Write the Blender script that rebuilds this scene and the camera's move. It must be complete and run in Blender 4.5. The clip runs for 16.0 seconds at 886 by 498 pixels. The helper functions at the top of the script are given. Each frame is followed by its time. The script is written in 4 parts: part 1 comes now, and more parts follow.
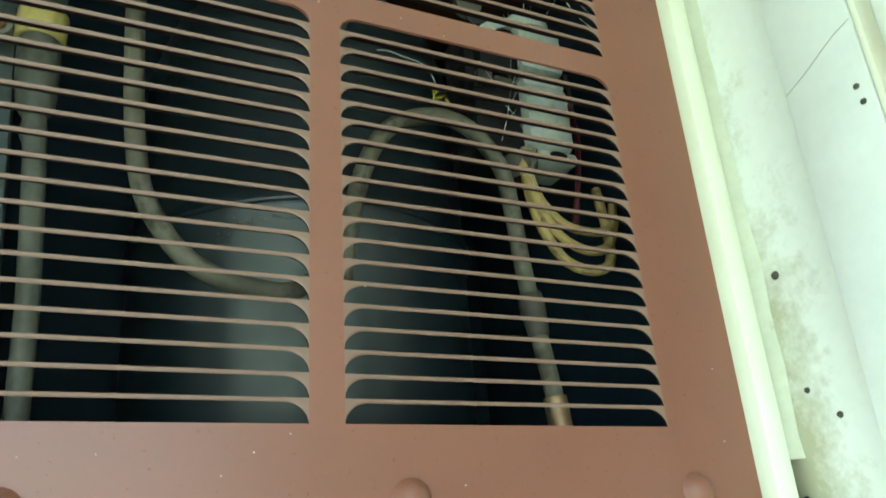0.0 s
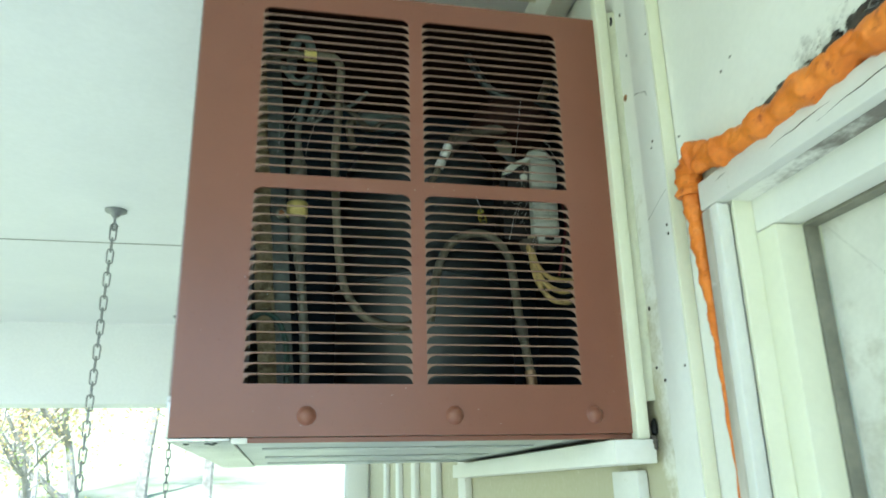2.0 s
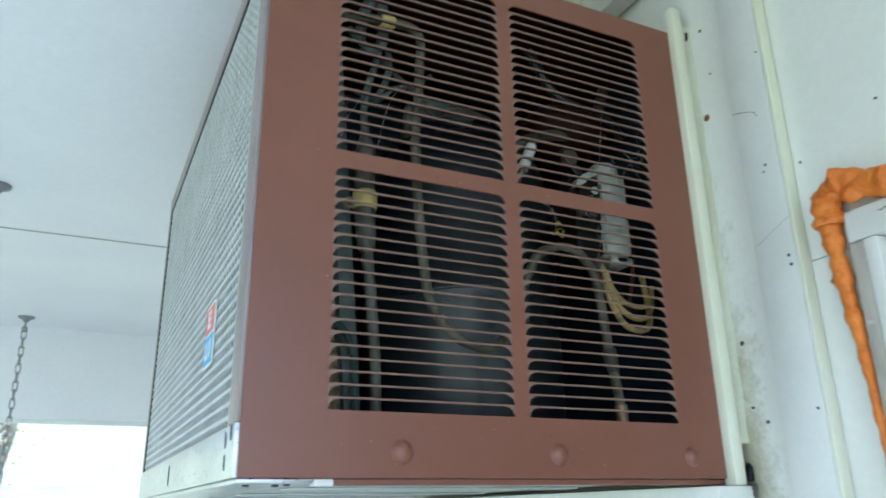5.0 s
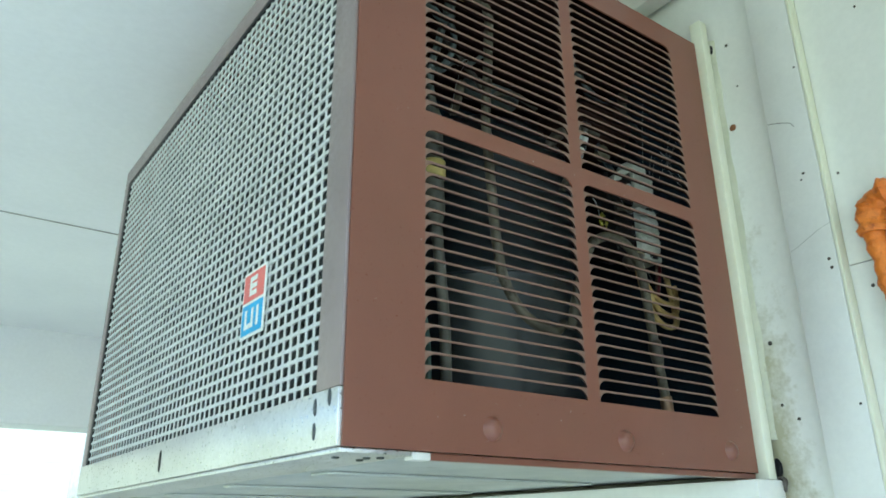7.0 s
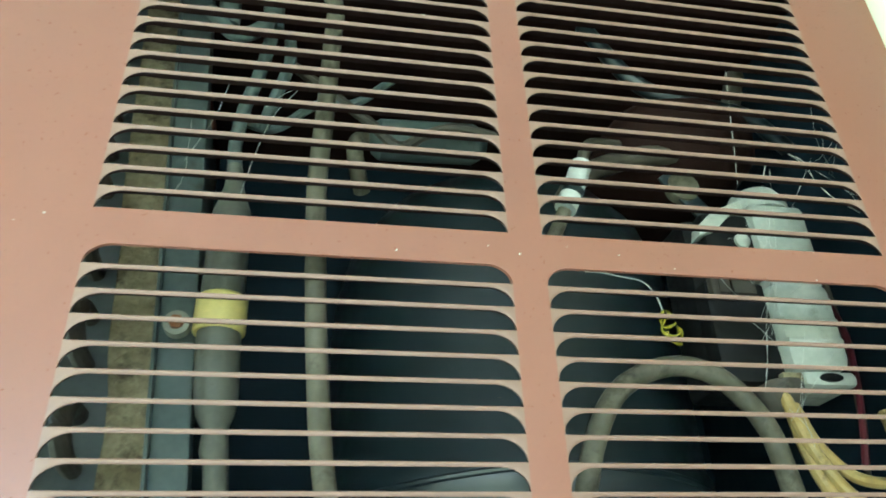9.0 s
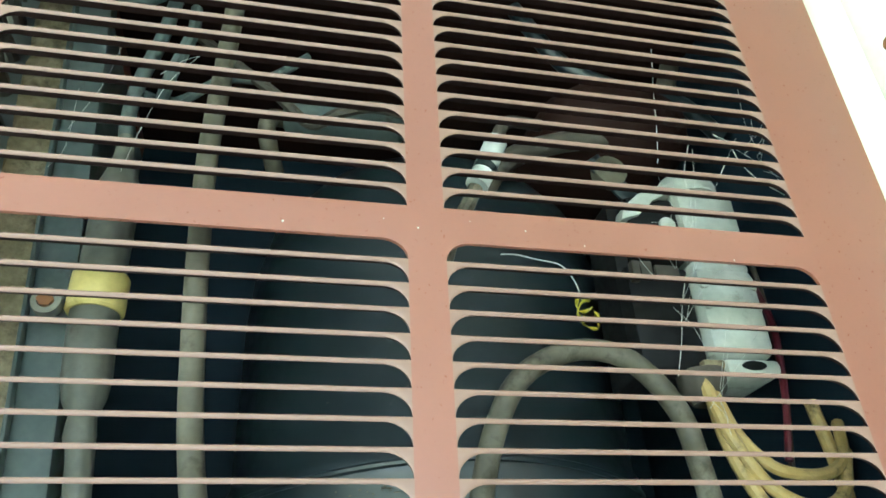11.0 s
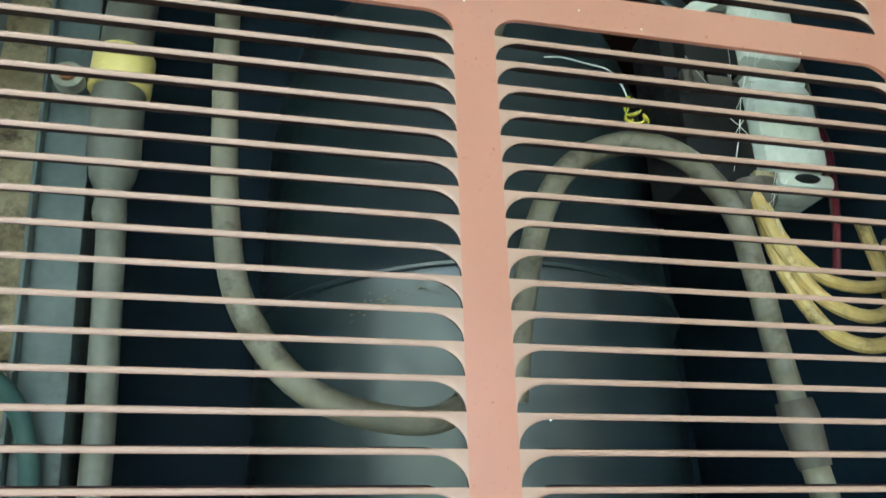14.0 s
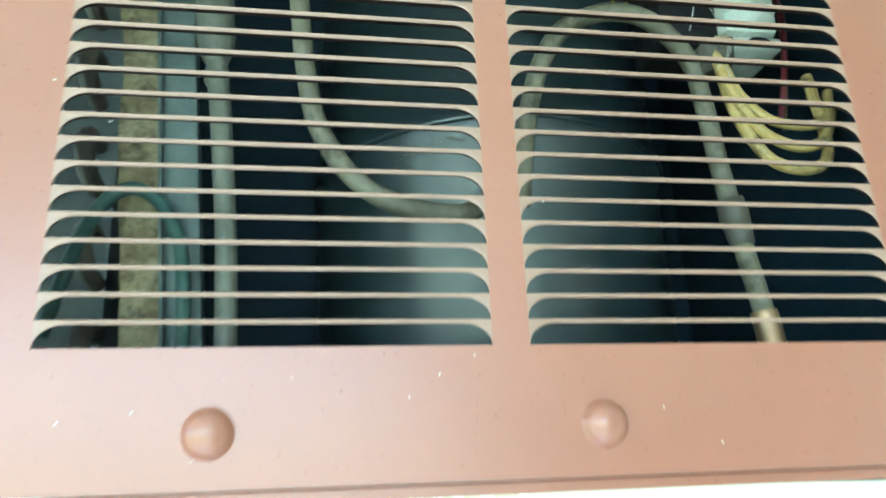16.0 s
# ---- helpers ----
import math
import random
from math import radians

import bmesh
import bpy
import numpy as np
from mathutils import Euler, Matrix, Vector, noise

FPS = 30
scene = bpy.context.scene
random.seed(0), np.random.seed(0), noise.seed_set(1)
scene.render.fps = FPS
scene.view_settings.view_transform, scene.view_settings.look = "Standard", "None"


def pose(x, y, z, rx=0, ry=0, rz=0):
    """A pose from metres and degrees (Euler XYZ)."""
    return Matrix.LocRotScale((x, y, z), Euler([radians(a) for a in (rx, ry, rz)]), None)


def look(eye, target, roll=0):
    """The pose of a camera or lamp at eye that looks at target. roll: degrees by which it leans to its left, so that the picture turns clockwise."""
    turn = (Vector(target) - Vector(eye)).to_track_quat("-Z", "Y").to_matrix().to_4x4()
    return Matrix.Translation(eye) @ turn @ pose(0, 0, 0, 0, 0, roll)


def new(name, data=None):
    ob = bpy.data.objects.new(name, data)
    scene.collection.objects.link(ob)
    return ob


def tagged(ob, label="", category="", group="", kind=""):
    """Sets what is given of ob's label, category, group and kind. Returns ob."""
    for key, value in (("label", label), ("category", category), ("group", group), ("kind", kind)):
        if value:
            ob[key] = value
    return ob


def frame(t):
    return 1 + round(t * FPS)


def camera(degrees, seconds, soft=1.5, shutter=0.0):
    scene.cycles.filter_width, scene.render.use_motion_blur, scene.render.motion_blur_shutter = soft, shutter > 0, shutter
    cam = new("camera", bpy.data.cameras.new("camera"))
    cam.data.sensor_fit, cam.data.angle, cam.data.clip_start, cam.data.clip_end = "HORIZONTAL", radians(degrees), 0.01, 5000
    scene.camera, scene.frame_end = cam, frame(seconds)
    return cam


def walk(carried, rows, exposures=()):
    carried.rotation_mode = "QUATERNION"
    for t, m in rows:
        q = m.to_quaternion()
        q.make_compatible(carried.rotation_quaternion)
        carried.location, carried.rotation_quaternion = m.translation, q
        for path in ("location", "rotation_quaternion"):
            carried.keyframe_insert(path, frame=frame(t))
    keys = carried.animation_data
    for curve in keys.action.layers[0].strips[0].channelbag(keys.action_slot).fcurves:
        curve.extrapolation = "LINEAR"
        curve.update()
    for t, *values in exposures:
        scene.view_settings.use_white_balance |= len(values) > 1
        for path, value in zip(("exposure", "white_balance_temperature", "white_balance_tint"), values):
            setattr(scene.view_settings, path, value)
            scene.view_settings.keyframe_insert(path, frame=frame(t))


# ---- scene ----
cam = camera(61.1, 16.0, soft=1.7, shutter=0.4)
PATH = [
    (0, (-0.111, -0.271, -0.002), (0.7, 1.393, 0.756), -4.0),
    (0.5, (-0.118, -0.304, 0.004), (0.651, 1.37, 0.783), -3.2),
    (1, (-0.115, -0.412, -0.026), (0.485, 1.342, 0.724), -1.3),
    (1.5, (-0.1, -0.515, -0.036), (0.265, 1.342, 0.611), -0.1),
    (2, (-0.155, -0.69, -0.047), (0.246, 1.172, 0.562), -1.4),
    (2.5, (-0.181, -0.789, -0.052), (0.224, 1.059, 0.594), -1.6),
    (3, (-0.206, -0.807, -0.049), (0.242, 1.028, 0.61), -1.6),
    (3.5, (-0.203, -0.792, -0.048), (0.258, 1.04, 0.608), -1.3),
    (4, (-0.206, -0.744, -0.042), (0.301, 1.077, 0.611), -1.1),
    (4.5, (-0.246, -0.649, -0.037), (0.394, 1.129, 0.618), -1.2),
    (5, (-0.349, -0.516, -0.022), (0.476, 1.184, 0.635), -1.0),
    (5.2, (-0.378, -0.475, -0.02), (0.514, 1.192, 0.632), -0.7),
    (6.25, (-0.495, -0.410, -0.047), (0.650, 1.100, 0.632), -0.5),
    (7.3, (-0.436, -0.393, -0.049), (0.627, 1.14, 0.674), -0.5),
    (7.5, (-0.398, -0.371, -0.036), (0.604, 1.198, 0.695), -0.9),
    (8, (-0.223, -0.322, 0.016), (0.384, 1.390, 0.850), 0.3),
    (8.5, (-0.135, -0.259, 0.085), (0.224, 1.484, 0.997), -0.1),
    (9, (-0.113, -0.243, 0.1), (0.23, 1.465, 1.083), -2.3),
    (9.5, (-0.094, -0.233, 0.108), (0.296, 1.457, 1.104), -2.8),
    (12, (-0.078, -0.22, 0.083), (0.337, 1.453, 1.097), -3.2),
    (12.5, (-0.076, -0.213, 0.078), (0.32, 1.487, 1.053), -2.7),
    (13, (-0.08, -0.205, 0.073), (0.309, 1.525, 0.997), -2.1),
    (13.5, (-0.081, -0.193, 0.066), (0.31, 1.57, 0.924), -1.6),
    (14, (-0.086, -0.192, 0.066), (0.314, 1.607, 0.843), -1.4),
    (14.5, (-0.078, -0.188, 0.061), (0.324, 1.639, 0.769), -1.1),
    (15, (-0.071, -0.185, 0.053), (0.317, 1.671, 0.689), -1.2),
    (15.5, (-0.081, -0.199, 0.049), (0.268, 1.688, 0.611), -1.3),
    (16, (-0.1, -0.258, -0.001), (0.231, 1.62, 0.6), -2.3),
]
walk(cam, [(t, look(eye, target, roll)) for t, eye, target, roll in PATH],
     [(0, 2.12, 5370, -6), (0.5, 2.25, 5420, -7), (1, 2.20, 5320, -4), (1.5, 1.90, 5320, -4), (2.1, 1.48, 5370, 2), (2.6, 1.23, 5780, 14), (3.2, 1.12, 5950, 29), (4.2, 1.10, 5780, 36),
      (4.7, 1.25, 5230, 21), (5.2, 1.36, 4900, 13), (7.5, 1.38, 5120, 4), (8.1, 1.73, 5050, -3), (8.6, 2.56, 5180, -6), (9, 2.90, 5130, -4), (13.5, 3.14, 5100, 4), (15.5, 3.26, 4980, 2), (16, 3.30, 4780, -11)])
# ---------------------------------------------------------------- world and light
world = bpy.data.worlds.new("sky")
scene.world = world
world.use_nodes = True
wn = world.node_tree
sky = wn.nodes.new("ShaderNodeTexSky")
sky.sky_type = "NISHITA"
sky.sun_disc = False
SUN_ELEV, SUN_ROT = radians(47), radians(-163)
sky.sun_elevation, sky.sun_rotation = SUN_ELEV, SUN_ROT
sky.air_density, sky.dust_density, sky.ozone_density = 1.0, 1.5, 1.5
wn.links.new(sky.outputs[0], wn.nodes["Background"].inputs[0])
wn.nodes["Background"].inputs[1].default_value = 0.15
sun = new("sun", bpy.data.lights.new("sun", "SUN"))
sun.data.energy, sun.data.angle, sun.data.color = 5.0, radians(2), (1.0, 0.97, 0.92)
sun.matrix_world = look((0, 0, 5), Vector((0, 0, 5)) - Vector((math.sin(SUN_ROT) * math.cos(SUN_ELEV), math.cos(SUN_ROT) * math.cos(SUN_ELEV), math.sin(SUN_ELEV))))


# ---------------------------------------------------------------- materials
def ramp(nt, fac, stops):
    r = nt.nodes.new("ShaderNodeValToRGB")
    r.color_ramp.elements[0].position, r.color_ramp.elements[0].color = stops[0][0], (*stops[0][1], 1)
    r.color_ramp.elements[1].position, r.color_ramp.elements[1].color = stops[-1][0], (*stops[-1][1], 1)
    for p, c in stops[1:-1]:
        e = r.color_ramp.elements.new(p)
        e.color = (*c, 1)
    nt.links.new(fac, r.inputs[0])
    return r.outputs[0]


def noise_tex(nt, scale, detail=4.0, rough=0.6, stretch=None):
    tc = nt.nodes.new("ShaderNodeTexCoord")
    n = nt.nodes.new("ShaderNodeTexNoise")
    n.inputs["Scale"].default_value, n.inputs["Detail"].default_value, n.inputs["Roughness"].default_value = scale, detail, rough
    if stretch:
        mp = nt.nodes.new("ShaderNodeMapping")
        mp.inputs["Scale"].default_value = stretch
        nt.links.new(tc.outputs["Object"], mp.inputs[0])
        nt.links.new(mp.outputs[0], n.inputs["Vector"])
    else:
        nt.links.new(tc.outputs["Object"], n.inputs["Vector"])
    return n.outputs["Fac"]


def mix(nt, fac, a, b):
    m = nt.nodes.new("ShaderNodeMix")
    m.data_type = "RGBA"
    for sock, v in ((m.inputs[0], fac), (m.inputs[6], a), (m.inputs[7], b)):
        if isinstance(v, (tuple, list)):
            sock.default_value = (*v, 1)
        elif isinstance(v, float):
            sock.default_value = v
        else:
            nt.links.new(v, sock)
    return m.outputs[2]


def material(name, a, b, rough=0.5, metal=0.0, big=6.0, fine=120.0, bump=0.1, dirt=None, dirt_at=(0.62, 0.75), dirt_scale=14.0, rough_var=0.12, coat=0.0, stretch=None, bump_dist=0.001, grain_amt=0.14, spec=0.5):
    m = bpy.data.materials.new(name)
    m.use_nodes = True
    nt = m.node_tree
    bs = nt.nodes["Principled BSDF"]
    f1, f2 = noise_tex(nt, big, 5, 0.6, stretch), noise_tex(nt, fine, 3, 0.6, stretch)
    col = ramp(nt, f1, [(0.35, a), (0.65, b)])
    grain = ramp(nt, f2, [(0.3, (1 - grain_amt,) * 3), (0.7, (1 + grain_amt * 0.4,) * 3)])
    mul = nt.nodes.new("ShaderNodeMix")
    mul.data_type, mul.blend_type = "RGBA", "MULTIPLY"
    mul.inputs[0].default_value = 1.0
    nt.links.new(col, mul.inputs[6])
    nt.links.new(grain, mul.inputs[7])
    out = mul.outputs[2]
    if dirt:
        f3 = noise_tex(nt, dirt_scale, 8, 0.7)
        mask = ramp(nt, f3, [(dirt_at[0], (0, 0, 0)), (dirt_at[1], (1, 1, 1))])
        out = mix(nt, mask, out, dirt)
    nt.links.new(out, bs.inputs["Base Color"])
    rr = ramp(nt, f2, [(0.3, (max(0.02, rough - rough_var),) * 3), (0.7, (min(1, rough + rough_var),) * 3)])
    nt.links.new(rr, bs.inputs["Roughness"])
    bs.inputs["Metallic"].default_value = metal
    bs.inputs["Specular IOR Level"].default_value = spec
    bs.inputs["Coat Weight"].default_value = coat
    if bump:
        bp = nt.nodes.new("ShaderNodeBump")
        bp.inputs["Strength"].default_value, bp.inputs["Distance"].default_value = bump, bump_dist
        nt.links.new(f2, bp.inputs["Height"])
        nt.links.new(bp.outputs[0], bs.inputs["Normal"])
    return m


BROWN = material("brown_enamel", (0.182, 0.069, 0.042), (0.209, 0.081, 0.050), 0.30, 0.0, 5, 500, 0.006, (0.30, 0.25, 0.21), (0.79, 0.81), 150, 0.03, grain_amt=0.02)
SLAT = material("worn_louvre_edge", (0.172, 0.098, 0.069), (0.205, 0.121, 0.088), 0.42, 0.0, 12, 300, 0.02, (0.10, 0.055, 0.042), (0.66, 0.8), 60, 0.05, grain_amt=0.06)
# Darker copy of the brown, with shade on undersides put into its colour.
TONGUE = material("shade_brown_enamel", (0.016, 0.0075, 0.006), (0.024, 0.011, 0.009), 0.75, 0.0, 20, 200, 0.02, (0.05, 0.042, 0.034), (0.70, 0.80), 90, spec=0.1)
ALU = material("aluminium", (0.60, 0.60, 0.58), (0.72, 0.72, 0.70), 0.36, 0.85, 9, 260, 0.06, (0.42, 0.40, 0.34), (0.66, 0.8), 30)
STEEL = material("galvanised_steel", (0.46, 0.49, 0.48), (0.60, 0.62, 0.60), 0.42, 0.6, 12, 300, 0.06, (0.30, 0.30, 0.26), (0.6, 0.75), 18)
TAUPE = material("taupe_frame_metal", (0.24, 0.192, 0.188), (0.29, 0.235, 0.230), 0.40, 0.3, 9, 260, 0.05, (0.10, 0.30, 0.20), (0.74, 0.78), 60, grain_amt=0.035)
COILM = material("dull_coil", (0.095, 0.108, 0.104), (0.150, 0.163, 0.158), 0.55, 0.2, 20, 200, 0.1)
GRILLE = material("grille_metal", (0.54, 0.56, 0.55), (0.66, 0.67, 0.66), 0.45, 0.2, 20, 400, 0.05)
WHITE = material("white_paint", (0.71, 0.705, 0.645), (0.77, 0.765, 0.71), 0.5, 0.0, 4, 160, 0.10, (0.50, 0.48, 0.38), (0.68, 0.82), 10, grain_amt=0.035)
WHITE_OLD = material("worn_white_paint", (0.65, 0.645, 0.60), (0.74, 0.735, 0.69), 0.55, 0.0, 7, 220, 0.22, (0.40, 0.37, 0.29), (0.66, 0.74), 45, grain_amt=0.035)
YELLOWED = material("yellowed_paint", (0.66, 0.64, 0.46), (0.74, 0.72, 0.56), 0.5, 0.0, 12, 200, 0.2, (0.40, 0.36, 0.22), (0.6, 0.75), 50)
CEIL = material("ceiling_paint", (0.79, 0.79, 0.81), (0.84, 0.84, 0.85), 0.55, 0.0, 2.5, 90, 0.06, (0.45, 0.44, 0.42), (0.77, 0.80), 60, grain_amt=0.035)
FOAM = material("orange_foam", (0.60, 0.155, 0.012), (0.76, 0.235, 0.026), 0.5, 0.0, 36, 260, 0.4, (0.26, 0.05, 0.008), (0.56, 0.70), 95, bump_dist=0.0035, spec=0.35)
MOULD = material("mould_crust", (0.030, 0.024, 0.020), (0.11, 0.095, 0.08), 0.85, 0.0, 60, 300, 0.8, bump_dist=0.003)
BLACK = material("black_rubber", (0.006, 0.006, 0.007), (0.012, 0.012, 0.012), 0.55, 0.0, 20, 200, 0.05, (0.04, 0.038, 0.032), (0.66, 0.8), 60, spec=0.2)
DARKGREY = material("dark_enamel", (0.0080, 0.0142, 0.0172), (0.0155, 0.0235, 0.0275), 0.36, 0.0, 14, 120, 0.0, (0.060, 0.060, 0.056), (0.66, 0.80), 55, 0.08, spec=0.75)
# Dark mottling is grime and also stands in for bands of slat shade.
HOSE = material("grey_hose", (0.082, 0.073, 0.052), (0.148, 0.131, 0.095), 0.6, 0.0, 34, 220, 0.05, (0.036, 0.029, 0.019), (0.52, 0.68), 60, spec=0.25)
TUBE = material("brown_grey_tube", (0.050, 0.043, 0.034), (0.088, 0.076, 0.060), 0.55, 0.0, 30, 220, 0.05, (0.028, 0.020, 0.014), (0.60, 0.75), 60, spec=0.25)
PATINA = material("patina_copper", (0.030, 0.062, 0.054), (0.055, 0.090, 0.076), 0.6, 0.0, 40, 200, 0.05, (0.06, 0.04, 0.025), (0.60, 0.72), 40, spec=0.25)
COPPER = material("tarnished_copper", (0.20, 0.12, 0.07), (0.30, 0.20, 0.12), 0.45, 0.7, 40, 200, 0.1, (0.10, 0.20, 0.16), (0.62, 0.72), 40)
YCAP = material("yellow_plastic", (0.51, 0.40, 0.115), (0.61, 0.50, 0.185), 0.5, 0.0, 40, 200, 0.03, (0.30, 0.23, 0.07), (0.60, 0.74), 70, spec=0.3)
YWIRE = material("yellow_wire", (0.40, 0.272, 0.085), (0.50, 0.365, 0.15), 0.5, 0.0, 60, 260, 0.05, (0.11, 0.075, 0.03), (0.54, 0.68), 60, spec=0.3)
FOIL = material("yellow_foil", (0.34, 0.29, 0.02), (0.52, 0.46, 0.05), 0.3, 0.3, 60, 400, 0.2, (0.06, 0.06, 0.02), (0.55, 0.65), 160)
RED = material("red_wire", (0.070, 0.007, 0.013), (0.100, 0.010, 0.018), 0.45, 0.0, 40, 200, 0.05)
WPLASTIC = material("white_plastic", (0.41, 0.42, 0.37), (0.52, 0.525, 0.465), 0.5, 0.0, 30, 160, 0.05, (0.20, 0.185, 0.14), (0.58, 0.76), 50, spec=0.3)
SILVER = material("pale_splice", (0.50, 0.51, 0.48), (0.62, 0.63, 0.60), 0.45, 0.0, 40, 160, 0.05, (0.22, 0.20, 0.16), (0.6, 0.75), 90, spec=0.3)
INSUL = material("beige_insulation", (0.20, 0.160, 0.090), (0.34, 0.290, 0.180), 0.95, 0.0, 60, 240, 0.5, (0.085, 0.064, 0.044), (0.50, 0.66), 75, bump_dist=0.003, spec=0.1)
POST = material("blue_grey_steel", (0.072, 0.092, 0.088), (0.112, 0.130, 0.122), 0.55, 0.0, 26, 200, 0.05, (0.050, 0.044, 0.034), (0.58, 0.74), 55, spec=0.25)
# Base raised towards blue to hold lens haze over the dark cabinet.
INSIDE = material("cabinet_blue_haze", (0.0100, 0.0205, 0.0330), (0.0185, 0.0310, 0.0455), 0.7, 0.0, 8, 150, 0.02, (0.020, 0.019, 0.018), (0.62, 0.78), 14, spec=0.15)
WEB = material("dusty_web", (0.50, 0.50, 0.46), (0.62, 0.62, 0.58), 0.9, 0.0, 60, 200, 0.0)
RUST = material("rust", (0.17, 0.068, 0.023), (0.25, 0.115, 0.042), 0.85, 0.0, 90, 300, 0.3)
DRIER = material("grimy_grey_pipe", (0.080, 0.078, 0.062), (0.135, 0.132, 0.106), 0.5, 0.0, 30, 220, 0.05, (0.040, 0.028, 0.020), (0.58, 0.72), 50, spec=0.3)
CHAIN = material("chain_steel", (0.22, 0.225, 0.23), (0.32, 0.325, 0.33), 0.45, 0.6, 30, 200, 0.1, (0.09, 0.06, 0.04), (0.62, 0.75), 60)
JOINT = material("grey_joint", (0.30, 0.29, 0.28), (0.42, 0.41, 0.39), 0.8, 0.0, 20, 200, 0.1)
DUSTY = material("dusty_white_paint", (0.54, 0.53, 0.46), (0.68, 0.67, 0.60), 0.6, 0.0, 6, 200, 0.15, (0.36, 0.33, 0.25), (0.52, 0.74), 14, grain_amt=0.05)
# Yellow-green light on faces towards -y is put into this cream.
CREAM = material("warm_light_cream", (0.70, 0.70, 0.53), (0.76, 0.76, 0.61), 0.5, 0.0, 8, 180, 0.12, (0.46, 0.43, 0.30), (0.68, 0.80), 40, grain_amt=0.03)
CAULK = material("aged_caulk", (0.50, 0.50, 0.37), (0.60, 0.60, 0.46), 0.6, 0.0, 18, 220, 0.15, (0.34, 0.31, 0.20), (0.60, 0.76), 40, grain_amt=0.06)
# Grime tone; also stands for shade in the gaps round the door.
GRIME_SHADE = material("grime_and_gap_shade", (0.16, 0.155, 0.12), (0.25, 0.24, 0.19), 0.7, 0.0, 24, 200, 0.1, (0.10, 0.09, 0.07), (0.6, 0.75), 40)
BARE = material("bare_casing_wood", (0.36, 0.32, 0.26), (0.50, 0.46, 0.40), 0.75, 0.0, 20, 160, 0.2, (0.62, 0.60, 0.56), (0.60, 0.66), 30, stretch=(1, 1, 0.2))
STICK_R = material("faded_red", (0.62, 0.12, 0.10), (0.70, 0.17, 0.14), 0.4, 0.0, 40, 200, 0.03)
STICK_B = material("sky_blue", (0.03, 0.33, 0.66), (0.05, 0.40, 0.74), 0.4, 0.0, 40, 200, 0.03)
STICK_W = material("sticker_white", (0.74, 0.76, 0.72), (0.80, 0.81, 0.78), 0.4, 0.0, 40, 200, 0.03)
FLOORM = material("unseen_floor_grey", (0.20, 0.205, 0.21), (0.26, 0.265, 0.27), 0.55, 0.0, 5, 120, 0.2, (0.20, 0.18, 0.15), (0.6, 0.75), 9)
GRASS = material("grass", (0.25, 0.28, 0.14), (0.38, 0.39, 0.24), 0.9, 0.0, 0.6, 14, 0.4, (0.34, 0.22, 0.09), (0.58, 0.7), 1.5, bump_dist=0.05)
BARK = material("bark", (0.22, 0.21, 0.18), (0.38, 0.36, 0.31), 0.9, 0.0, 9, 60, 0.8, bump_dist=0.02)
LEAF_Y = material("yellow_leaf", (0.52, 0.42, 0.14), (0.66, 0.56, 0.24), 0.6, 0.0, 3, 30, 0.1)
LEAF_G = material("green_leaf", (0.26, 0.33, 0.10), (0.42, 0.47, 0.18), 0.6, 0.0, 3, 30, 0.1)
LEAF_O = material("russet_leaf", (0.50, 0.32, 0.16), (0.62, 0.44, 0.26), 0.6, 0.0, 3, 30, 0.1)

GLASS = bpy.data.materials.new("window_glass")
GLASS.use_nodes = True
GLASS.node_tree.nodes["Principled BSDF"].inputs["Base Color"].default_value = (0.02, 0.025, 0.03, 1)
GLASS.node_tree.nodes["Principled BSDF"].inputs["Roughness"].default_value = 0.04

BROWN.node_tree.nodes["Principled BSDF"].inputs["Specular IOR Level"].default_value = 0.52


def mouldy(name, base, zr=(0.214, 0.292), yr=(-0.17, -0.37), low=0.32, tone=(0.070, 0.048, 0.036), at=(0.63, 0.95)):
    """White paint with a stain of mould: full at zr[0] and yr[1], fading to zr[1] and yr[0]."""
    m = base.copy()
    m.name = name
    nt = m.node_tree
    bs = nt.nodes["Principled BSDF"]
    was = bs.inputs["Base Color"].links[0].from_socket
    tc = nt.nodes.new("ShaderNodeTexCoord")
    sp = nt.nodes.new("ShaderNodeSeparateXYZ")
    nt.links.new(tc.outputs["Object"], sp.inputs[0])

    def rng(sock, a, b, lo, hi):
        r = nt.nodes.new("ShaderNodeMapRange")
        for i, v in enumerate((a, b, lo, hi)):
            r.inputs[1 + i].default_value = v
        nt.links.new(sock, r.inputs[0])
        return r.outputs[0]

    def op(kind, a, b):
        o = nt.nodes.new("ShaderNodeMath")
        o.operation = kind
        for i, v in enumerate((a, b)):
            if isinstance(v, float):
                o.inputs[i].default_value = v
            else:
                nt.links.new(v, o.inputs[i])
        return o.outputs[0]
    grow = op("MULTIPLY", rng(sp.outputs["Z"], zr[0], zr[1], 1.0, 0.0), rng(sp.outputs["Y"], yr[0], yr[1], low, 1.0))
    speckle = op("ADD", op("MULTIPLY", noise_tex(nt, 190, 6, 0.65), 0.55), op("MULTIPLY", noise_tex(nt, 42, 5, 0.6), 0.95))
    mask = ramp(nt, op("ADD", op("MULTIPLY", grow, 0.85), op("SUBTRACT", speckle, 0.5)), [(at[0], (0, 0, 0)), (at[1], (0.85, 0.85, 0.85))])
    nt.links.new(mix(nt, mask, was, tone), bs.inputs["Base Color"])
    return m


WALL_STAINED = mouldy("stained_white_paint", WHITE, (-0.05, 0.42), (-0.062, -0.006), 0.0, (0.36, 0.33, 0.19), (0.52, 0.95))
WHITE_MOULDY = mouldy("mouldy_white_paint", WHITE)
BATTEN_MOULDY = mouldy("mouldy_batten_paint", WHITE_OLD)


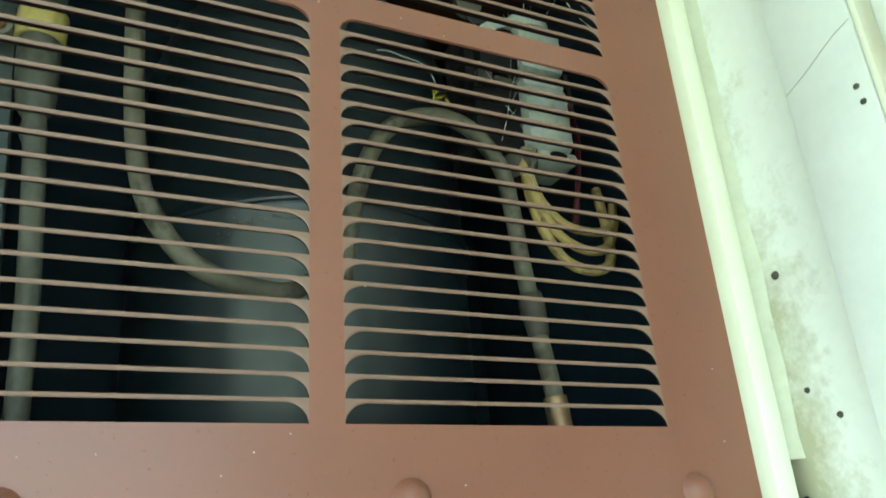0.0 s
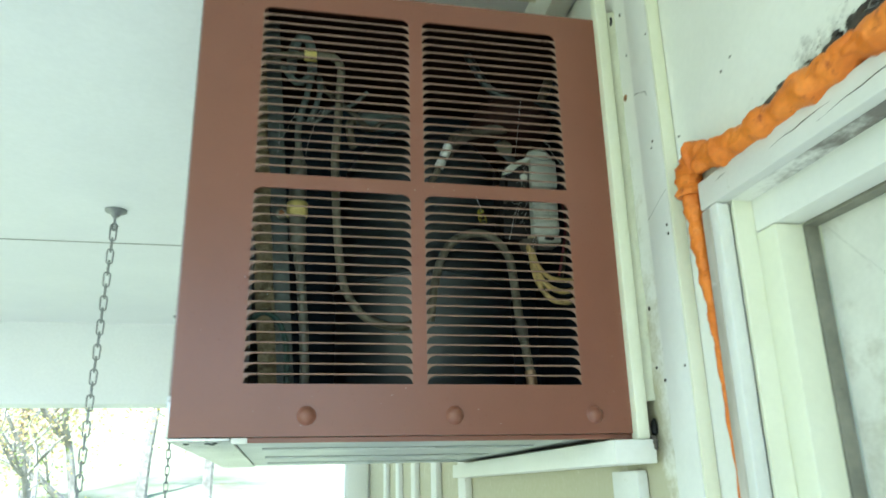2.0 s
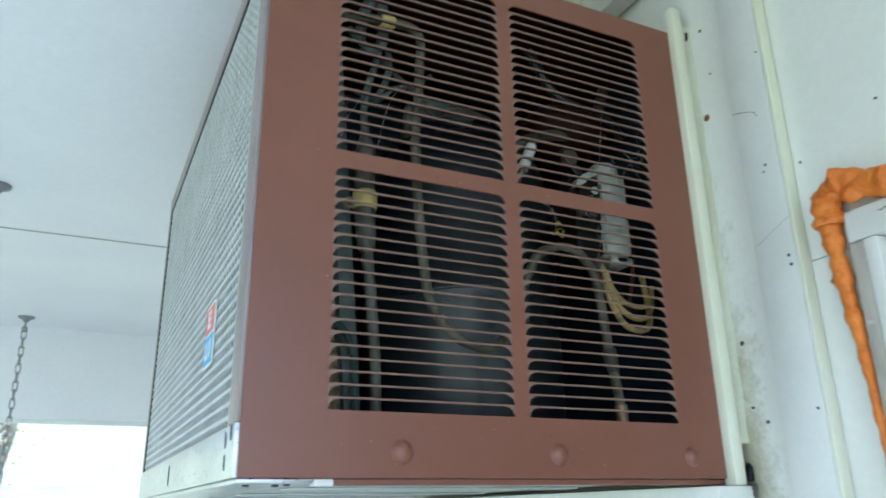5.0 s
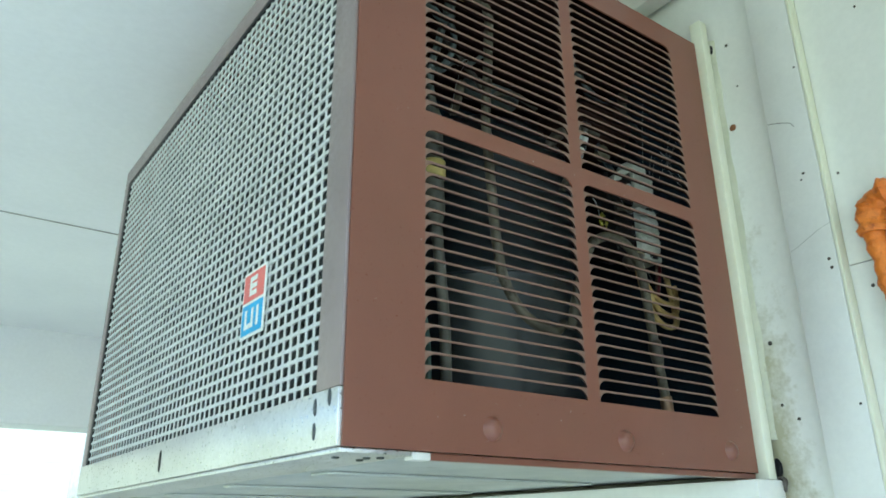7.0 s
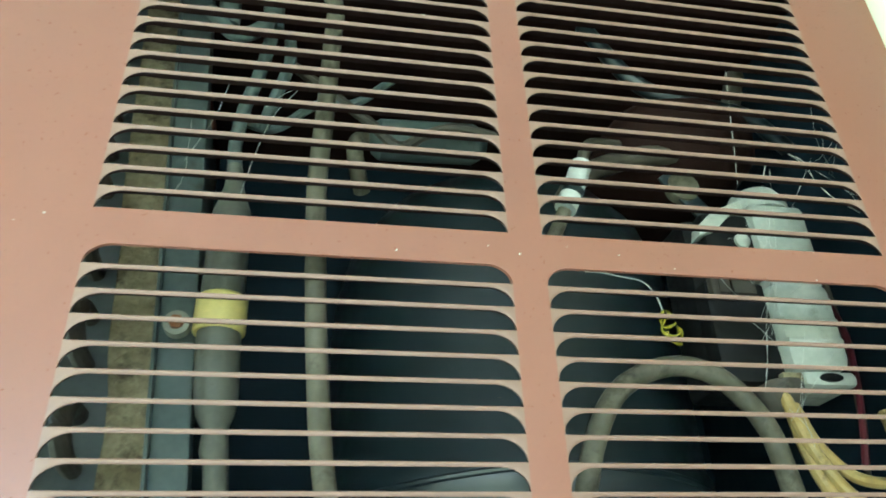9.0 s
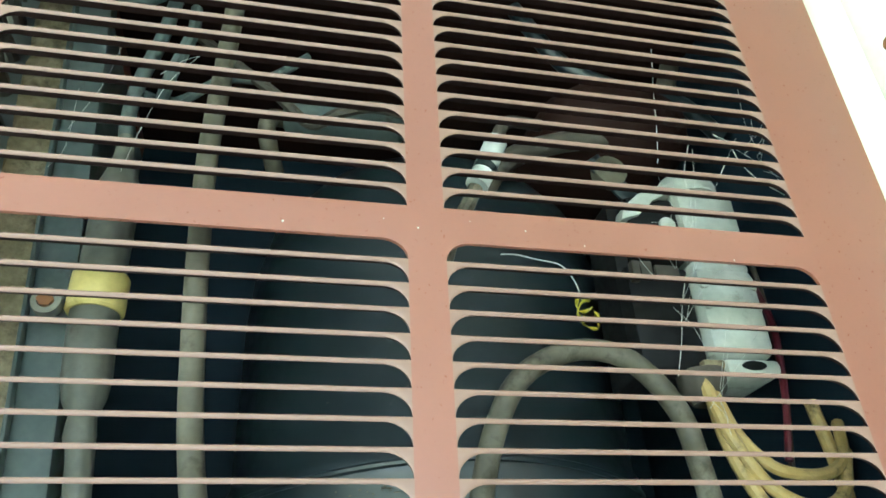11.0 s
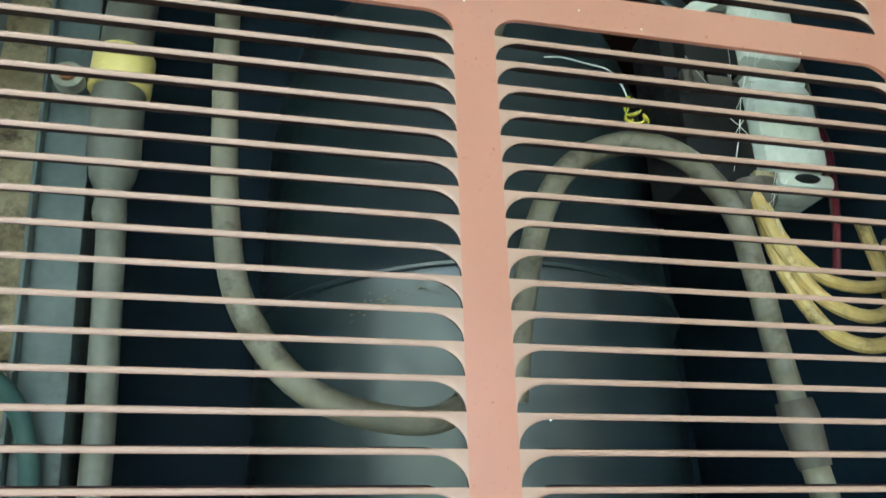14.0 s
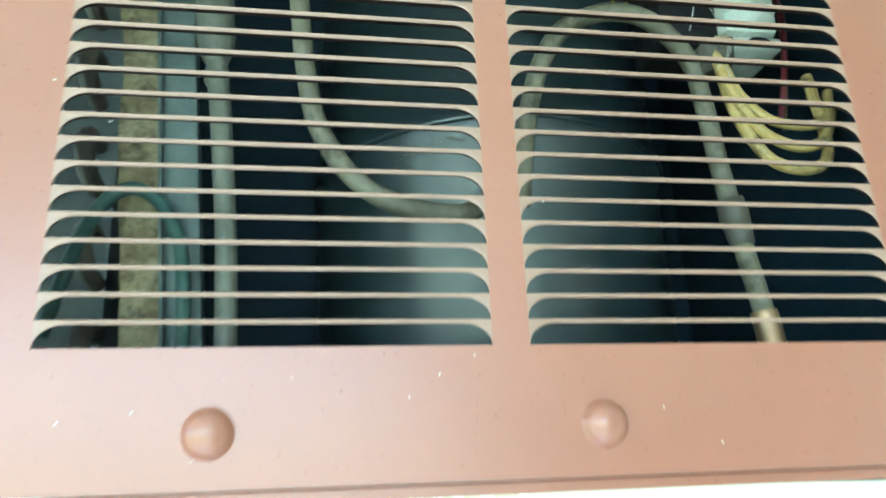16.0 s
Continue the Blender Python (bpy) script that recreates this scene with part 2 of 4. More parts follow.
# ---------------------------------------------------------------- mesh helpers
def add_box(bm, x0, x1, y0, y1, z0, z1, bevel=0.0, m=None):
    mat = Matrix.Translation(((x0 + x1) / 2, (y0 + y1) / 2, (z0 + z1) / 2)) @ Matrix.Diagonal((x1 - x0, y1 - y0, z1 - z0, 1))
    if m is not None:
        mat = m @ mat
    r = bmesh.ops.create_cube(bm, size=1, matrix=mat)
    if bevel:
        es = list({e for v in r["verts"] for e in v.link_edges})
        bmesh.ops.bevel(bm, geom=es, offset=bevel, segments=2, profile=0.5, affect="EDGES")
    return bm


def box(*a, **k):
    return add_box(bmesh.new(), *a, **k)


def add_cyl(bm, r0, r1, depth, m, seg=20):
    bmesh.ops.create_cone(bm, cap_ends=True, segments=seg, radius1=r0, radius2=r1, depth=depth, matrix=m)
    return bm


def smooth_line(pts, n=6):
    """Catmull-Rom through the points."""
    p = [Vector(q) for q in pts]
    p = [p[0] * 2 - p[1]] + p + [p[-1] * 2 - p[-2]]
    out = []
    for i in range(1, len(p) - 2):
        a, b, c, d = p[i - 1:i + 3]
        for k in range(n):
            t = k / n
            out.append(0.5 * (2 * b + (c - a) * t + (2 * a - 5 * b + 4 * c - d) * t * t + (3 * b - a - 3 * c + d) * t ** 3))
    out.append(p[-2])
    return out


def add_tube(bm, pts, r, seg=10, n=6, wobble=0.0, seed=0):
    """A round tube along a smooth line; r is a radius or one for each point of the line, 0 to 1."""
    line = smooth_line(pts, n) if n > 1 else [Vector(q) for q in pts]
    rnd = random.Random(seed)
    rings, up = [], Vector((0.31, 0.57, 0.76))
    for i, c in enumerate(line):
        d = (line[min(i + 1, len(line) - 1)] - line[max(i - 1, 0)]).normalized()
        a = d.cross(up).normalized()
        b = d.cross(a).normalized()
        up = -b if i == 0 else up
        rad = r(i / (len(line) - 1)) if callable(r) else r
        rings.append([bm.verts.new(c + (a * math.cos(2 * math.pi * k / seg) + b * math.sin(2 * math.pi * k / seg)) * rad * (1 + wobble * rnd.uniform(-1, 1))) for k in range(seg)])
    for u, v in zip(rings, rings[1:]):
        for k in range(seg):
            bm.faces.new((u[k], u[(k + 1) % seg], v[(k + 1) % seg], v[k]))
    bm.faces.new(rings[0][::-1])
    bm.faces.new(rings[-1])
    return bm


def tube(*a, **k):
    return add_tube(bmesh.new(), *a, **k)


def lathe(profile, seg=32, m=None):
    """A turned shape from (radius, height) pairs."""
    bm = bmesh.new()
    rings = [[bm.verts.new((max(r, 1e-4) * math.cos(2 * math.pi * k / seg), max(r, 1e-4) * math.sin(2 * math.pi * k / seg), z)) for k in range(seg)] for r, z in profile]
    for u, v in zip(rings, rings[1:]):
        for k in range(seg):
            bm.faces.new((u[k], u[(k + 1) % seg], v[(k + 1) % seg], v[k]))
    bm.faces.new(rings[0][::-1])
    bm.faces.new(rings[-1])
    if m is not None:
        bm.transform(m)
    return bm


def to_mesh(name, bm, mat, smooth=True):
    bmesh.ops.recalc_face_normals(bm, faces=bm.faces[:])
    me = bpy.data.meshes.new(name)
    bm.to_mesh(me)
    bm.free()
    me.materials.append(mat)
    if smooth:
        me.polygons.foreach_set("use_smooth", [True] * len(me.polygons))
        me.set_sharp_from_angle(angle=radians(35))
    return me


def part(name, bm, mat, parent, label="", smooth=True, kind=""):
    ob = new(name, to_mesh(name, bm, mat, smooth))
    ob.parent = parent
    return tagged(ob, label, kind=kind)


def thing(name, bm, mat, label, category, group="", kind="", smooth=True):
    return tagged(new(name, to_mesh(name, bm, mat, smooth)), label, category, group, kind)


def empty(name, label, category, group="", kind=""):
    return tagged(new(name), label, category, group, kind)


# ---------------------------------------------------------------- porch shell
CEIL_Z, FLOOR_Z, GROUND_Z, WALL_X = 0.56, -1.62, -2.05, 0.198
PY0, PX0 = -1.75, -1.9                 # assumed open edges of the porch, unseen; PY0 set to let light in
DOOR_Y0, DOOR_TOP = -0.150, 0.172      # far side and top of the door frame
thing("ceiling", box(PX0, 0.4, PY0, 2.2, CEIL_Z, CEIL_Z + 0.05), CEIL, "smooth white painted porch ceiling panels", "ceiling", kind="structure")
# unseen floor; its grey is kept dark to limit light from below
thing("floor", box(PX0, 0.196, PY0, 2.4, FLOOR_Z - 0.1, FLOOR_Z), FLOORM, "unseen grey porch floor", "floor", kind="structure")
thing("wall_beside_door", box(WALL_X, WALL_X + 0.16, DOOR_Y0, -0.0852, FLOOR_Z, DOOR_TOP), WHITE, "white painted board wall beside the door", "wall", kind="structure")
thing("wall_house", box(WALL_X, WALL_X + 0.16, -0.085, 3.2, FLOOR_Z, CEIL_Z - 0.004, 0.0), WALL_STAINED, "white painted board wall with dark specks", "wall", kind="structure")
thing("wall_above_door", box(WALL_X, WALL_X + 0.16, -1.15, -0.0852, DOOR_TOP + 0.001, CEIL_Z - 0.004), WHITE_MOULDY, "white painted board wall above the door, mouldy at its foot", "wall", kind="structure")
thing("wall_near", box(WALL_X, WALL_X + 0.16, PY0 - 0.6, -1.151, FLOOR_Z, CEIL_Z - 0.004), WHITE, "white painted board wall", "wall", kind="structure")
thing("porch_beam", box(PX0, 0.19, 2.2, 2.34, 0.268, CEIL_Z + 0.05, 0.004), CEIL, "white boxed beam across the porch end", "beam", kind="structure")
# ceiling joints, batten and the cornice along the house wall
thing("ceiling_joint", box(PX0, 0.15, 1.223, 1.227, CEIL_Z - 0.0015, CEIL_Z + 0.001), JOINT, "thin grey joint between ceiling panels", "trim", kind="structure")
bm = tube([(PX0, 0.092, CEIL_Z), (-0.30, 0.094, CEIL_Z - 0.0005), (-0.29, 0.094, CEIL_Z), (0.150, 0.098, CEIL_Z)], 0.006, 10, 8)
for x, r in ((-0.30, 0.0085), (-0.385, 0.008)):
    add_tube(bm, [(x - 0.008, 0.093, CEIL_Z - 0.001), (x, 0.094, CEIL_Z - 0.0015), (x + 0.009, 0.093, CEIL_Z - 0.001)], r, 8, 3)
thing("ceiling_batten", bm, YELLOWED, "thin yellowed bead with old paint lumps on the ceiling", "trim", kind="structure")
bm = bmesh.new()
prof = [(0.141, CEIL_Z), (0.1425, CEIL_Z - 0.003), (0.1580, CEIL_Z - 0.0150), (0.1605, CEIL_Z - 0.0165), (0.1935, CEIL_Z - 0.0075), (0.1945, CEIL_Z)]
a = [bm.verts.new((x, PY0, z)) for x, z in prof]
b = [bm.verts.new((x, 2.2, z)) for x, z in prof]
for i in range(len(prof)):
    j = (i + 1) % len(prof)
    bm.faces.new((a[i], a[j], b[j], b[i]))
thing("cornice", bm, WHITE, "white sloping cornice with a dark gap against the wall", "trim", kind="structure")


# board-and-batten siding: boards on the wall face
def siding_board(y0, y1, x, z0, z1, mat=WHITE_OLD, name="batten"):
    return thing(name, box(x, WALL_X - 0.0005, y0, y1, z0, z1, 0.0015), mat, "white painted vertical siding batten with nail holes", "batten", "siding battens", "structure")


siding_board(-0.103, -0.061, 0.184, FLOOR_Z, 0.5475)
# thin slips added to carry the warm light on the batten sides
for y, z0 in ((-0.1062, FLOOR_Z), (-0.4452, 0.226)):
    thing("batten_edge", box(0.1846, WALL_X - 0.0005, y, y + 0.003, z0, 0.547, 0.0006), CREAM, "siding batten edge, cream for the warm light on it", "trim", kind="structure")
siding_board(-0.442, -0.384, 0.184, 0.224, 0.5475, BATTEN_MOULDY)
siding_board(-0.80, -0.742, 0.184, 0.224, 0.5475)
for y in (0.74, 1.02, 1.30, 1.58, 1.86):
    siding_board(y, y + 0.06, 0.184, FLOOR_Z, 0.5475)
siding_board(0.02, 0.08, 0.186, FLOOR_Z, -0.034)


# nails, specks, rust and hairline cracks on the boards
def speck(x, y, z, r, mat, name="nail", label="small dark nail head in the board"):
    o = thing(name, lathe([(r * 0.2, 0.0012), (r * 0.8, 0.0008), (r, 0.0)], 9), mat, label, name, name + "s in the siding", "structure")
    o.matrix_world = pose(x, y, z, 0, -90, 0)
    return o


for y, z, r in ((-0.096, 0.1795, 0.0022), (-0.097, 0.171, 0.0022), (-0.088, 0.268, 0.0020), (-0.085, 0.262, 0.0014), (-0.098, 0.05, 0.0018), (-0.099, 0.38, 0.0016), (-0.41, 0.33, 0.002)):
    speck(0.1842, y, z, r * 0.75, TUBE)
for y, z, r in ((-0.019, 0.119, 0.0034), (-0.021, 0.06, 0.0022), (-0.025, 0.455, 0.0025), (-0.03, 0.40, 0.0016), (-0.19, 0.285, 0.0018), (-0.205, 0.29, 0.0015), (-0.30, 0.40, 0.0016), (-0.16, 0.42, 0.0018), (-0.33, 0.36, 0.0015), (-0.113, 0.262, 0.0018), (-0.035, 0.046, 0.0024), (-0.122, 0.150, 0.0026)):
    speck(WALL_X - 0.0002, y, z, r * 0.7, TUBE, "speck", "small dark dirt speck on white paint")
speck(WALL_X - 0.0002, -0.017, 0.355, 0.004, RUST, "rust_spot", "small orange rust spot on white paint")


def crack(pts, r, mat=DARKGREY, name="crack", label="hairline crack in the white paint"):
    return thing(name, tube(pts, r, 5, 4), mat, label, name, kind="structure")


crack([(0.1838, -0.1025, 0.212), (0.1838, -0.092, 0.209), (0.1838, -0.075, 0.201), (0.1838, -0.062, 0.196)], 0.00012, HOSE)
crack([(0.1838, -0.0625, 0.332), (0.1838, -0.070, 0.330), (0.1838, -0.084, 0.324), (0.1838, -0.088, 0.318)], 0.0003, HOSE)
bm = tube([(0.1970, -0.2178, 0.3851), (0.1968, -0.2400, 0.3700), (0.1962, -0.2605, 0.3548), (0.1955, -0.2670, 0.3465), (0.1965, -0.2714, 0.3409), (0.1968, -0.2766, 0.3321)], lambda u: 0.00018 + 0.0010 * math.exp(-((u - 0.56) / 0.05) ** 2) + 0.0009 * math.exp(-((u - 0.95) / 0.07) ** 2) + 0.0003 * u, 6, 6)
thing("insect_web", bm, GRIME_SHADE, "dusty wisp of old web on the wall", "web")
thing("insect_web", tube([(0.1832, -0.4114, 0.2744), (0.1825, -0.4067, 0.2727), (0.1830, -0.4020, 0.2690), (0.1835, -0.3983, 0.2649)], lambda u: 0.0003 + 0.0011 * math.exp(-((u - 0.1) / 0.15) ** 2), 6, 5), GRIME_SHADE, "dusty wisp of old web on the batten", "web")
bm = bmesh.new()
rnd = random.Random(14)
for y, z, r in ((-0.3996, 0.2408, 0.0030), (-0.4040, 0.2370, 0.0018), (-0.4095, 0.2310, 0.0040), (-0.4060, 0.2270, 0.0030), (-0.4288, 0.2263, 0.0042), (-0.4200, 0.2290, 0.0024), (-0.4400, 0.2320, 0.0050), (-0.4460, 0.2290, 0.0050)):
    bmesh.ops.create_icosphere(bm, subdivisions=2, radius=1, matrix=Matrix.Translation((0.1835, y, z)) @ Matrix.Diagonal((r * 0.25, r * rnd.uniform(0.5, 0.9), r * 0.55, 1)))
for v in bm.verts:
    v.co += Vector(noise.noise_vector(v.co * 300)) * 0.0010
thing("mould_blotch", bm, MOULD, "dark mould blotches on the batten foot", "mould", kind="stuff", smooth=False)

rnd = random.Random(17)
for y0, y1, z0, z1 in ((-0.250, -0.315, 0.1850, 0.1885), (-0.300, -0.395, 0.1815, 0.1875), (-0.178, -0.192, 0.1895, 0.1905), (-0.41, -0.44, 0.186, 0.189)):
    crack([(0.1861, y0 + (y1 - y0) * k / 7, z0 + (z1 - z0) * k / 7 + rnd.uniform(-0.0008, 0.0008)) for k in range(8)], lambda u: 0.00015 + 0.00035 * math.sin(3.1 * u) ** 2, TUBE, "paint_crack", "dark crack in the chipped casing paint")

# white cover strip and old caulk at the panel's edge
strip = thing("cover_strip", box(0.1765, 0.1895, -0.010, 0.004, -0.006, 0.490, 0.0015), CREAM, "white cover strip beside the brown panel", "trim", kind="structure")
bm = bmesh.new()
rnd = random.Random(31)
cols = []
for k in range(110):
    z = 0.030 + 0.440 * k / 109
    w = 0.0006 * math.sin(k * 0.45) + 0.0005 * math.sin(k * 0.171 + 1) + rnd.uniform(-0.0002, 0.0002)
    cols.append([bm.verts.new(p) for p in ((0.1893, 0.003, z), (0.1893, -0.0052, z), (0.1925, -0.0066 + w * 0.3, z), (0.1958, -0.0088 + w * 0.6, z), (0.1979, -0.0112 + w, z))])
for p, q in zip(cols, cols[1:]):
    for k in range(4):
        bm.faces.new((p[k], p[k + 1], q[k + 1], q[k]))
thing("caulk_bead", bm, CAULK, "yellowed cracked caulk between strip and wall", "trim", kind="structure")
bm = bmesh.new()
# black lumps added in place of the dark holes beside the strip
bmesh.ops.create_icosphere(bm, subdivisions=3, radius=1, matrix=Matrix.Translation((0.1950, -0.0085, 0.005)) @ Matrix.Diagonal((0.0035, 0.0050, 0.0085, 1)))
bmesh.ops.create_icosphere(bm, subdivisions=3, radius=1, matrix=Matrix.Translation((0.1955, -0.006, 0.458)) @ Matrix.Diagonal((0.0030, 0.0035, 0.0090, 1)))
for v in bm.verts:
    v.co += Vector(noise.noise_vector(v.co * 130)) * 0.0016
thing("gap_blots", bm, BLACK, "black blots for the dark gaps where the caulk has broken away", "filler", kind="structure")
thing("dust_clump", tube([(0.190, -0.012, -0.004), (0.191, -0.016, -0.008), (0.192, -0.013, -0.015), (0.193, -0.010, -0.010)], 0.0022, 7, 4, 0.3, 5), TUBE, "dusty spider nest beside the cleat", "web")
thing("support_cleat", box(0.150, 0.192, -0.014, 0.69, -0.0285, -0.0065, 0.001), WHITE, "white painted cleat under the air conditioner", "cleat", kind="structure")

# ---------------------------------------------------------------- door with its frame, foam and mould
door = empty("door_1", "white door with chipped frame and a dark glazed window", "door", kind="structure")
DY, DT = DOOR_Y0, DOOR_TOP
part("side_casing", box(0.186, 0.198, DY - 0.024, DY - 0.012, FLOOR_Z, DT, 0.0015), WHITE_OLD, door, "chipped white outer casing")
part("bare_edge", box(0.1864, 0.198, DY - 0.0118, DY, FLOOR_Z, DT - 0.001, 0.001), BARE, door, "bare grey-beige casing edge with lost paint")
part("head_casing", box(0.186, 0.198, -1.12, DY, DT + 0.0005, DT + 0.026, 0.0015), WHITE_OLD, door, "chipped white head casing")
# dark strip put where the recess lies in shade
part("recess_shade", box(0.199, 0.30, -1.12, DY - 0.0245, DT + 0.0065, DT + 0.020, 0.0), GRIME_SHADE, door, "dark strip for the shade in the gap above the head jamb")
# cream on jamb and stop holds the yellow light they face
part("jamb", box(0.1990, 0.33, DY - 0.0275, DY - 0.0245, FLOOR_Z, DT + 0.006, 0.0008), CREAM, door, "cream door jamb")
part("jamb_bead", box(0.1982, 0.2020, DY - 0.0262, DY - 0.0241, FLOOR_Z, DT - 0.004, 0.0006), CAULK, door, "yellowed bead beside the jamb")
part("stop", box(0.2155, 0.2405, DY - 0.053, DY - 0.0278, FLOOR_Z, DT - 0.0270, 0.0012), CREAM, door, "cream door stop")
part("stop", box(0.2155, 0.2405, -1.12, DY - 0.0278, DT - 0.0265, DT + 0.0060, 0.0012), WHITE, door, "white head stop")
leaf_x = 0.254
wy0, wz1 = -0.303, 0.050
# dark strips standing for shade between stop and leaf
part("gap_shade", box(0.2408, 0.2530, DY - 0.0545, DY - 0.0510, FLOOR_Z, DT - 0.0265, 0.0005), GRIME_SHADE, door, "dark strip for the shade between stop and leaf")
part("gap_shade", box(0.2408, 0.2530, -1.12, DY - 0.0547, DT - 0.0285, DT - 0.0255, 0.0005), GRIME_SHADE, door, "dark strip for the shade between stop and leaf")
bm = box(leaf_x, leaf_x + 0.04, wy0, DY - 0.0555, FLOOR_Z, DT - 0.0275)
add_box(bm, leaf_x, leaf_x + 0.04, -1.06, wy0, wz1, DT - 0.0275)
part("leaf", bm, DUSTY, door, "dusty white door leaf", smooth=False)
part("mitre_joint", tube([(leaf_x, DY - 0.062, DT - 0.032), (leaf_x, -0.255, 0.094), (leaf_x, wy0, wz1)], 0.00012, 5, 4), GRIME_SHADE, door, "faint mitre joint")
part("window_frame", box(leaf_x + 0.018, leaf_x + 0.035, wy0 - 0.020, wy0 - 0.001, -0.9, wz1 - 0.001, 0.002), BLACK, door, "black window gasket")
part("window_frame", box(leaf_x + 0.018, leaf_x + 0.035, -1.06, wy0 - 0.0205, wz1 - 0.020, wz1 - 0.001, 0.002), BLACK, door, "black window gasket")
part("pane", box(leaf_x + 0.026, leaf_x + 0.032, -1.06, wy0 - 0.0205, -0.9, wz1 - 0.0205), GLASS, door, "dark window pane")
part("leaf_foot", box(leaf_x, leaf_x + 0.04, -1.06, wy0 - 0.0005, FLOOR_Z, -0.901, 0.001), WHITE_OLD, door)


def foam_run(pts, rad, seed):
    """A lumpy bead along a line."""
    line = smooth_line(pts, 14)
    bm = bmesh.new()
    add_tube(bm, [tuple(p) for p in line[::3]], lambda u: rad(u) * (1 + 0.13 * math.sin(u * 57 + seed) + 0.09 * math.sin(u * 131)), 12, 4, 0.05, seed)
    return bm


foam = empty("foam_sealant", "lumpy orange foam sealant round the door frame", "foam sealant")
part("side_bead", foam_run([(0.189, -0.1345, 0.214), (0.188, -0.1372, 0.17), (0.189, -0.1395, 0.13), (0.190, -0.1425, 0.09), (0.1905, -0.1440, 0.05), (0.191, -0.1460, 0.00), (0.192, -0.1480, -0.08), (0.193, -0.149, -0.25), (0.193, -0.150, -0.6)], lambda u: 0.0088 * (1 - 0.55 * min(1, u * 2.0)), 3), FOAM, foam, "thin orange foam bead")
bm = foam_run([(0.189, -0.1365, 0.192), (0.188, -0.1375, 0.212), (0.187, -0.146, 0.221), (0.187, -0.165, 0.2205), (0.187, -0.19, 0.2100), (0.187, -0.23, 0.2075), (0.187, -0.28, 0.2065), (0.186, -0.33, 0.2068), (0.185, -0.38, 0.2070), (0.184, -0.43, 0.2085), (0.181, -0.50, 0.211), (0.184, -0.62, 0.210), (0.186, -0.9, 0.210)], lambda u: 0.0112 + 0.0012 * math.sin(u * 40), 8)
rnd = random.Random(4)
for k in range(44):
    u = k / 43
    y = -0.140 - u * 0.42
    r = rnd.uniform(0.0060, 0.0105)
    mm = Matrix.Translation((0.185 - 0.004 * u + rnd.uniform(-0.002, 0.003), y - 0.006, 0.2068 + 0.006 * max(0.0, 1 - u * 9) + rnd.uniform(-0.0025, 0.0055))) @ Matrix.Diagonal((r, r * rnd.uniform(1.2, 2.4), r * rnd.uniform(0.8, 1.1), 1))
    bmesh.ops.create_icosphere(bm, subdivisions=3, radius=1, matrix=mm)
for v in bm.verts:
    v.co += Vector(noise.noise_vector(v.co * 60)) * 0.0026 + Vector(noise.noise_vector(v.co * 170)) * 0.0009
part("head_bead", bm, FOAM, foam, "thick lumpy orange foam bead")
bm = bmesh.new()
rnd = random.Random(9)
for k in range(260):
    y = -0.222 - 0.165 * rnd.random() if k < 200 else rnd.uniform(-0.62, -0.445)
    h = 0.003 + 0.016 * max(0, min(1, (-y - 0.22) / 0.16)) ** 1.5
    z = 0.2200 + 1.3 * h * rnd.random()
    r = rnd.uniform(0.0015, 0.0045)
    bmesh.ops.create_icosphere(bm, subdivisions=1, radius=1, matrix=Matrix.Translation((0.1965 + rnd.uniform(-0.004, 0.002), y, z)) @ Matrix.Diagonal((r * 0.6, r * 1.8, r, 1)))
for v in bm.verts:
    v.co += Vector(noise.noise_vector(v.co * 160)) * 0.0018
thing("mould_crust", bm, MOULD, "black mould crust above the orange foam", "mould", kind="stuff", smooth=False)
bm = bmesh.new()
for k in range(500):
    y = -0.19 - 0.19 * rnd.random() ** 0.7 if k < 380 else rnd.uniform(-0.60, -0.384)
    grow = max(0.15, min(1, (-y - 0.18) / 0.18))
    dz = abs(rnd.gauss(0, 0.020 * grow))
    z = 0.221 + dz
    r = rnd.uniform(0.0003, 0.0010) * max(0.15, 1 - dz / 0.05)
    on = y < -0.384 and y > -0.442
    if on and z < 0.226:
        continue
    bmesh.ops.create_icosphere(bm, subdivisions=1, radius=1, matrix=Matrix.Translation((0.1838 if on else WALL_X - 0.0002, y, z)) @ Matrix.Diagonal((r * 0.25, r, r * rnd.uniform(1, 2.2), 1)))
thing("mould_specks", bm, MOULD, "brown-black mould speckling on white paint", "mould", kind="stuff")

# ---------------------------------------------------------------- air conditioner
AX0, AX1, AY1, AZ1 = -0.25, 0.186, 0.70, 0.463
ac = empty("air_conditioner", "brown window air conditioner with louvred side and metal grille", "air conditioner")
P, SLOT = 0.0095, 0.0080
LANES = ((-0.1905, -0.038), (-0.0242, 0.128))
ROWS = (0.046, 0.2490)
T = 0.0016


def slot_top(u):
    """Rise of a slot's upper edge, 0 to 1, at u metres from its nearer end."""
    return SLOT * math.sqrt(max(0.0, 1 - (1 - min(1.0, u / 0.0095)) ** 2))


def strip_x(x0, x1):
    us = [0, 0.0003, 0.0009, 0.002, 0.0035, 0.0055, 0.0075, 0.0095]
    return [x0 + u for u in us] + [x1 - u for u in us[::-1]]


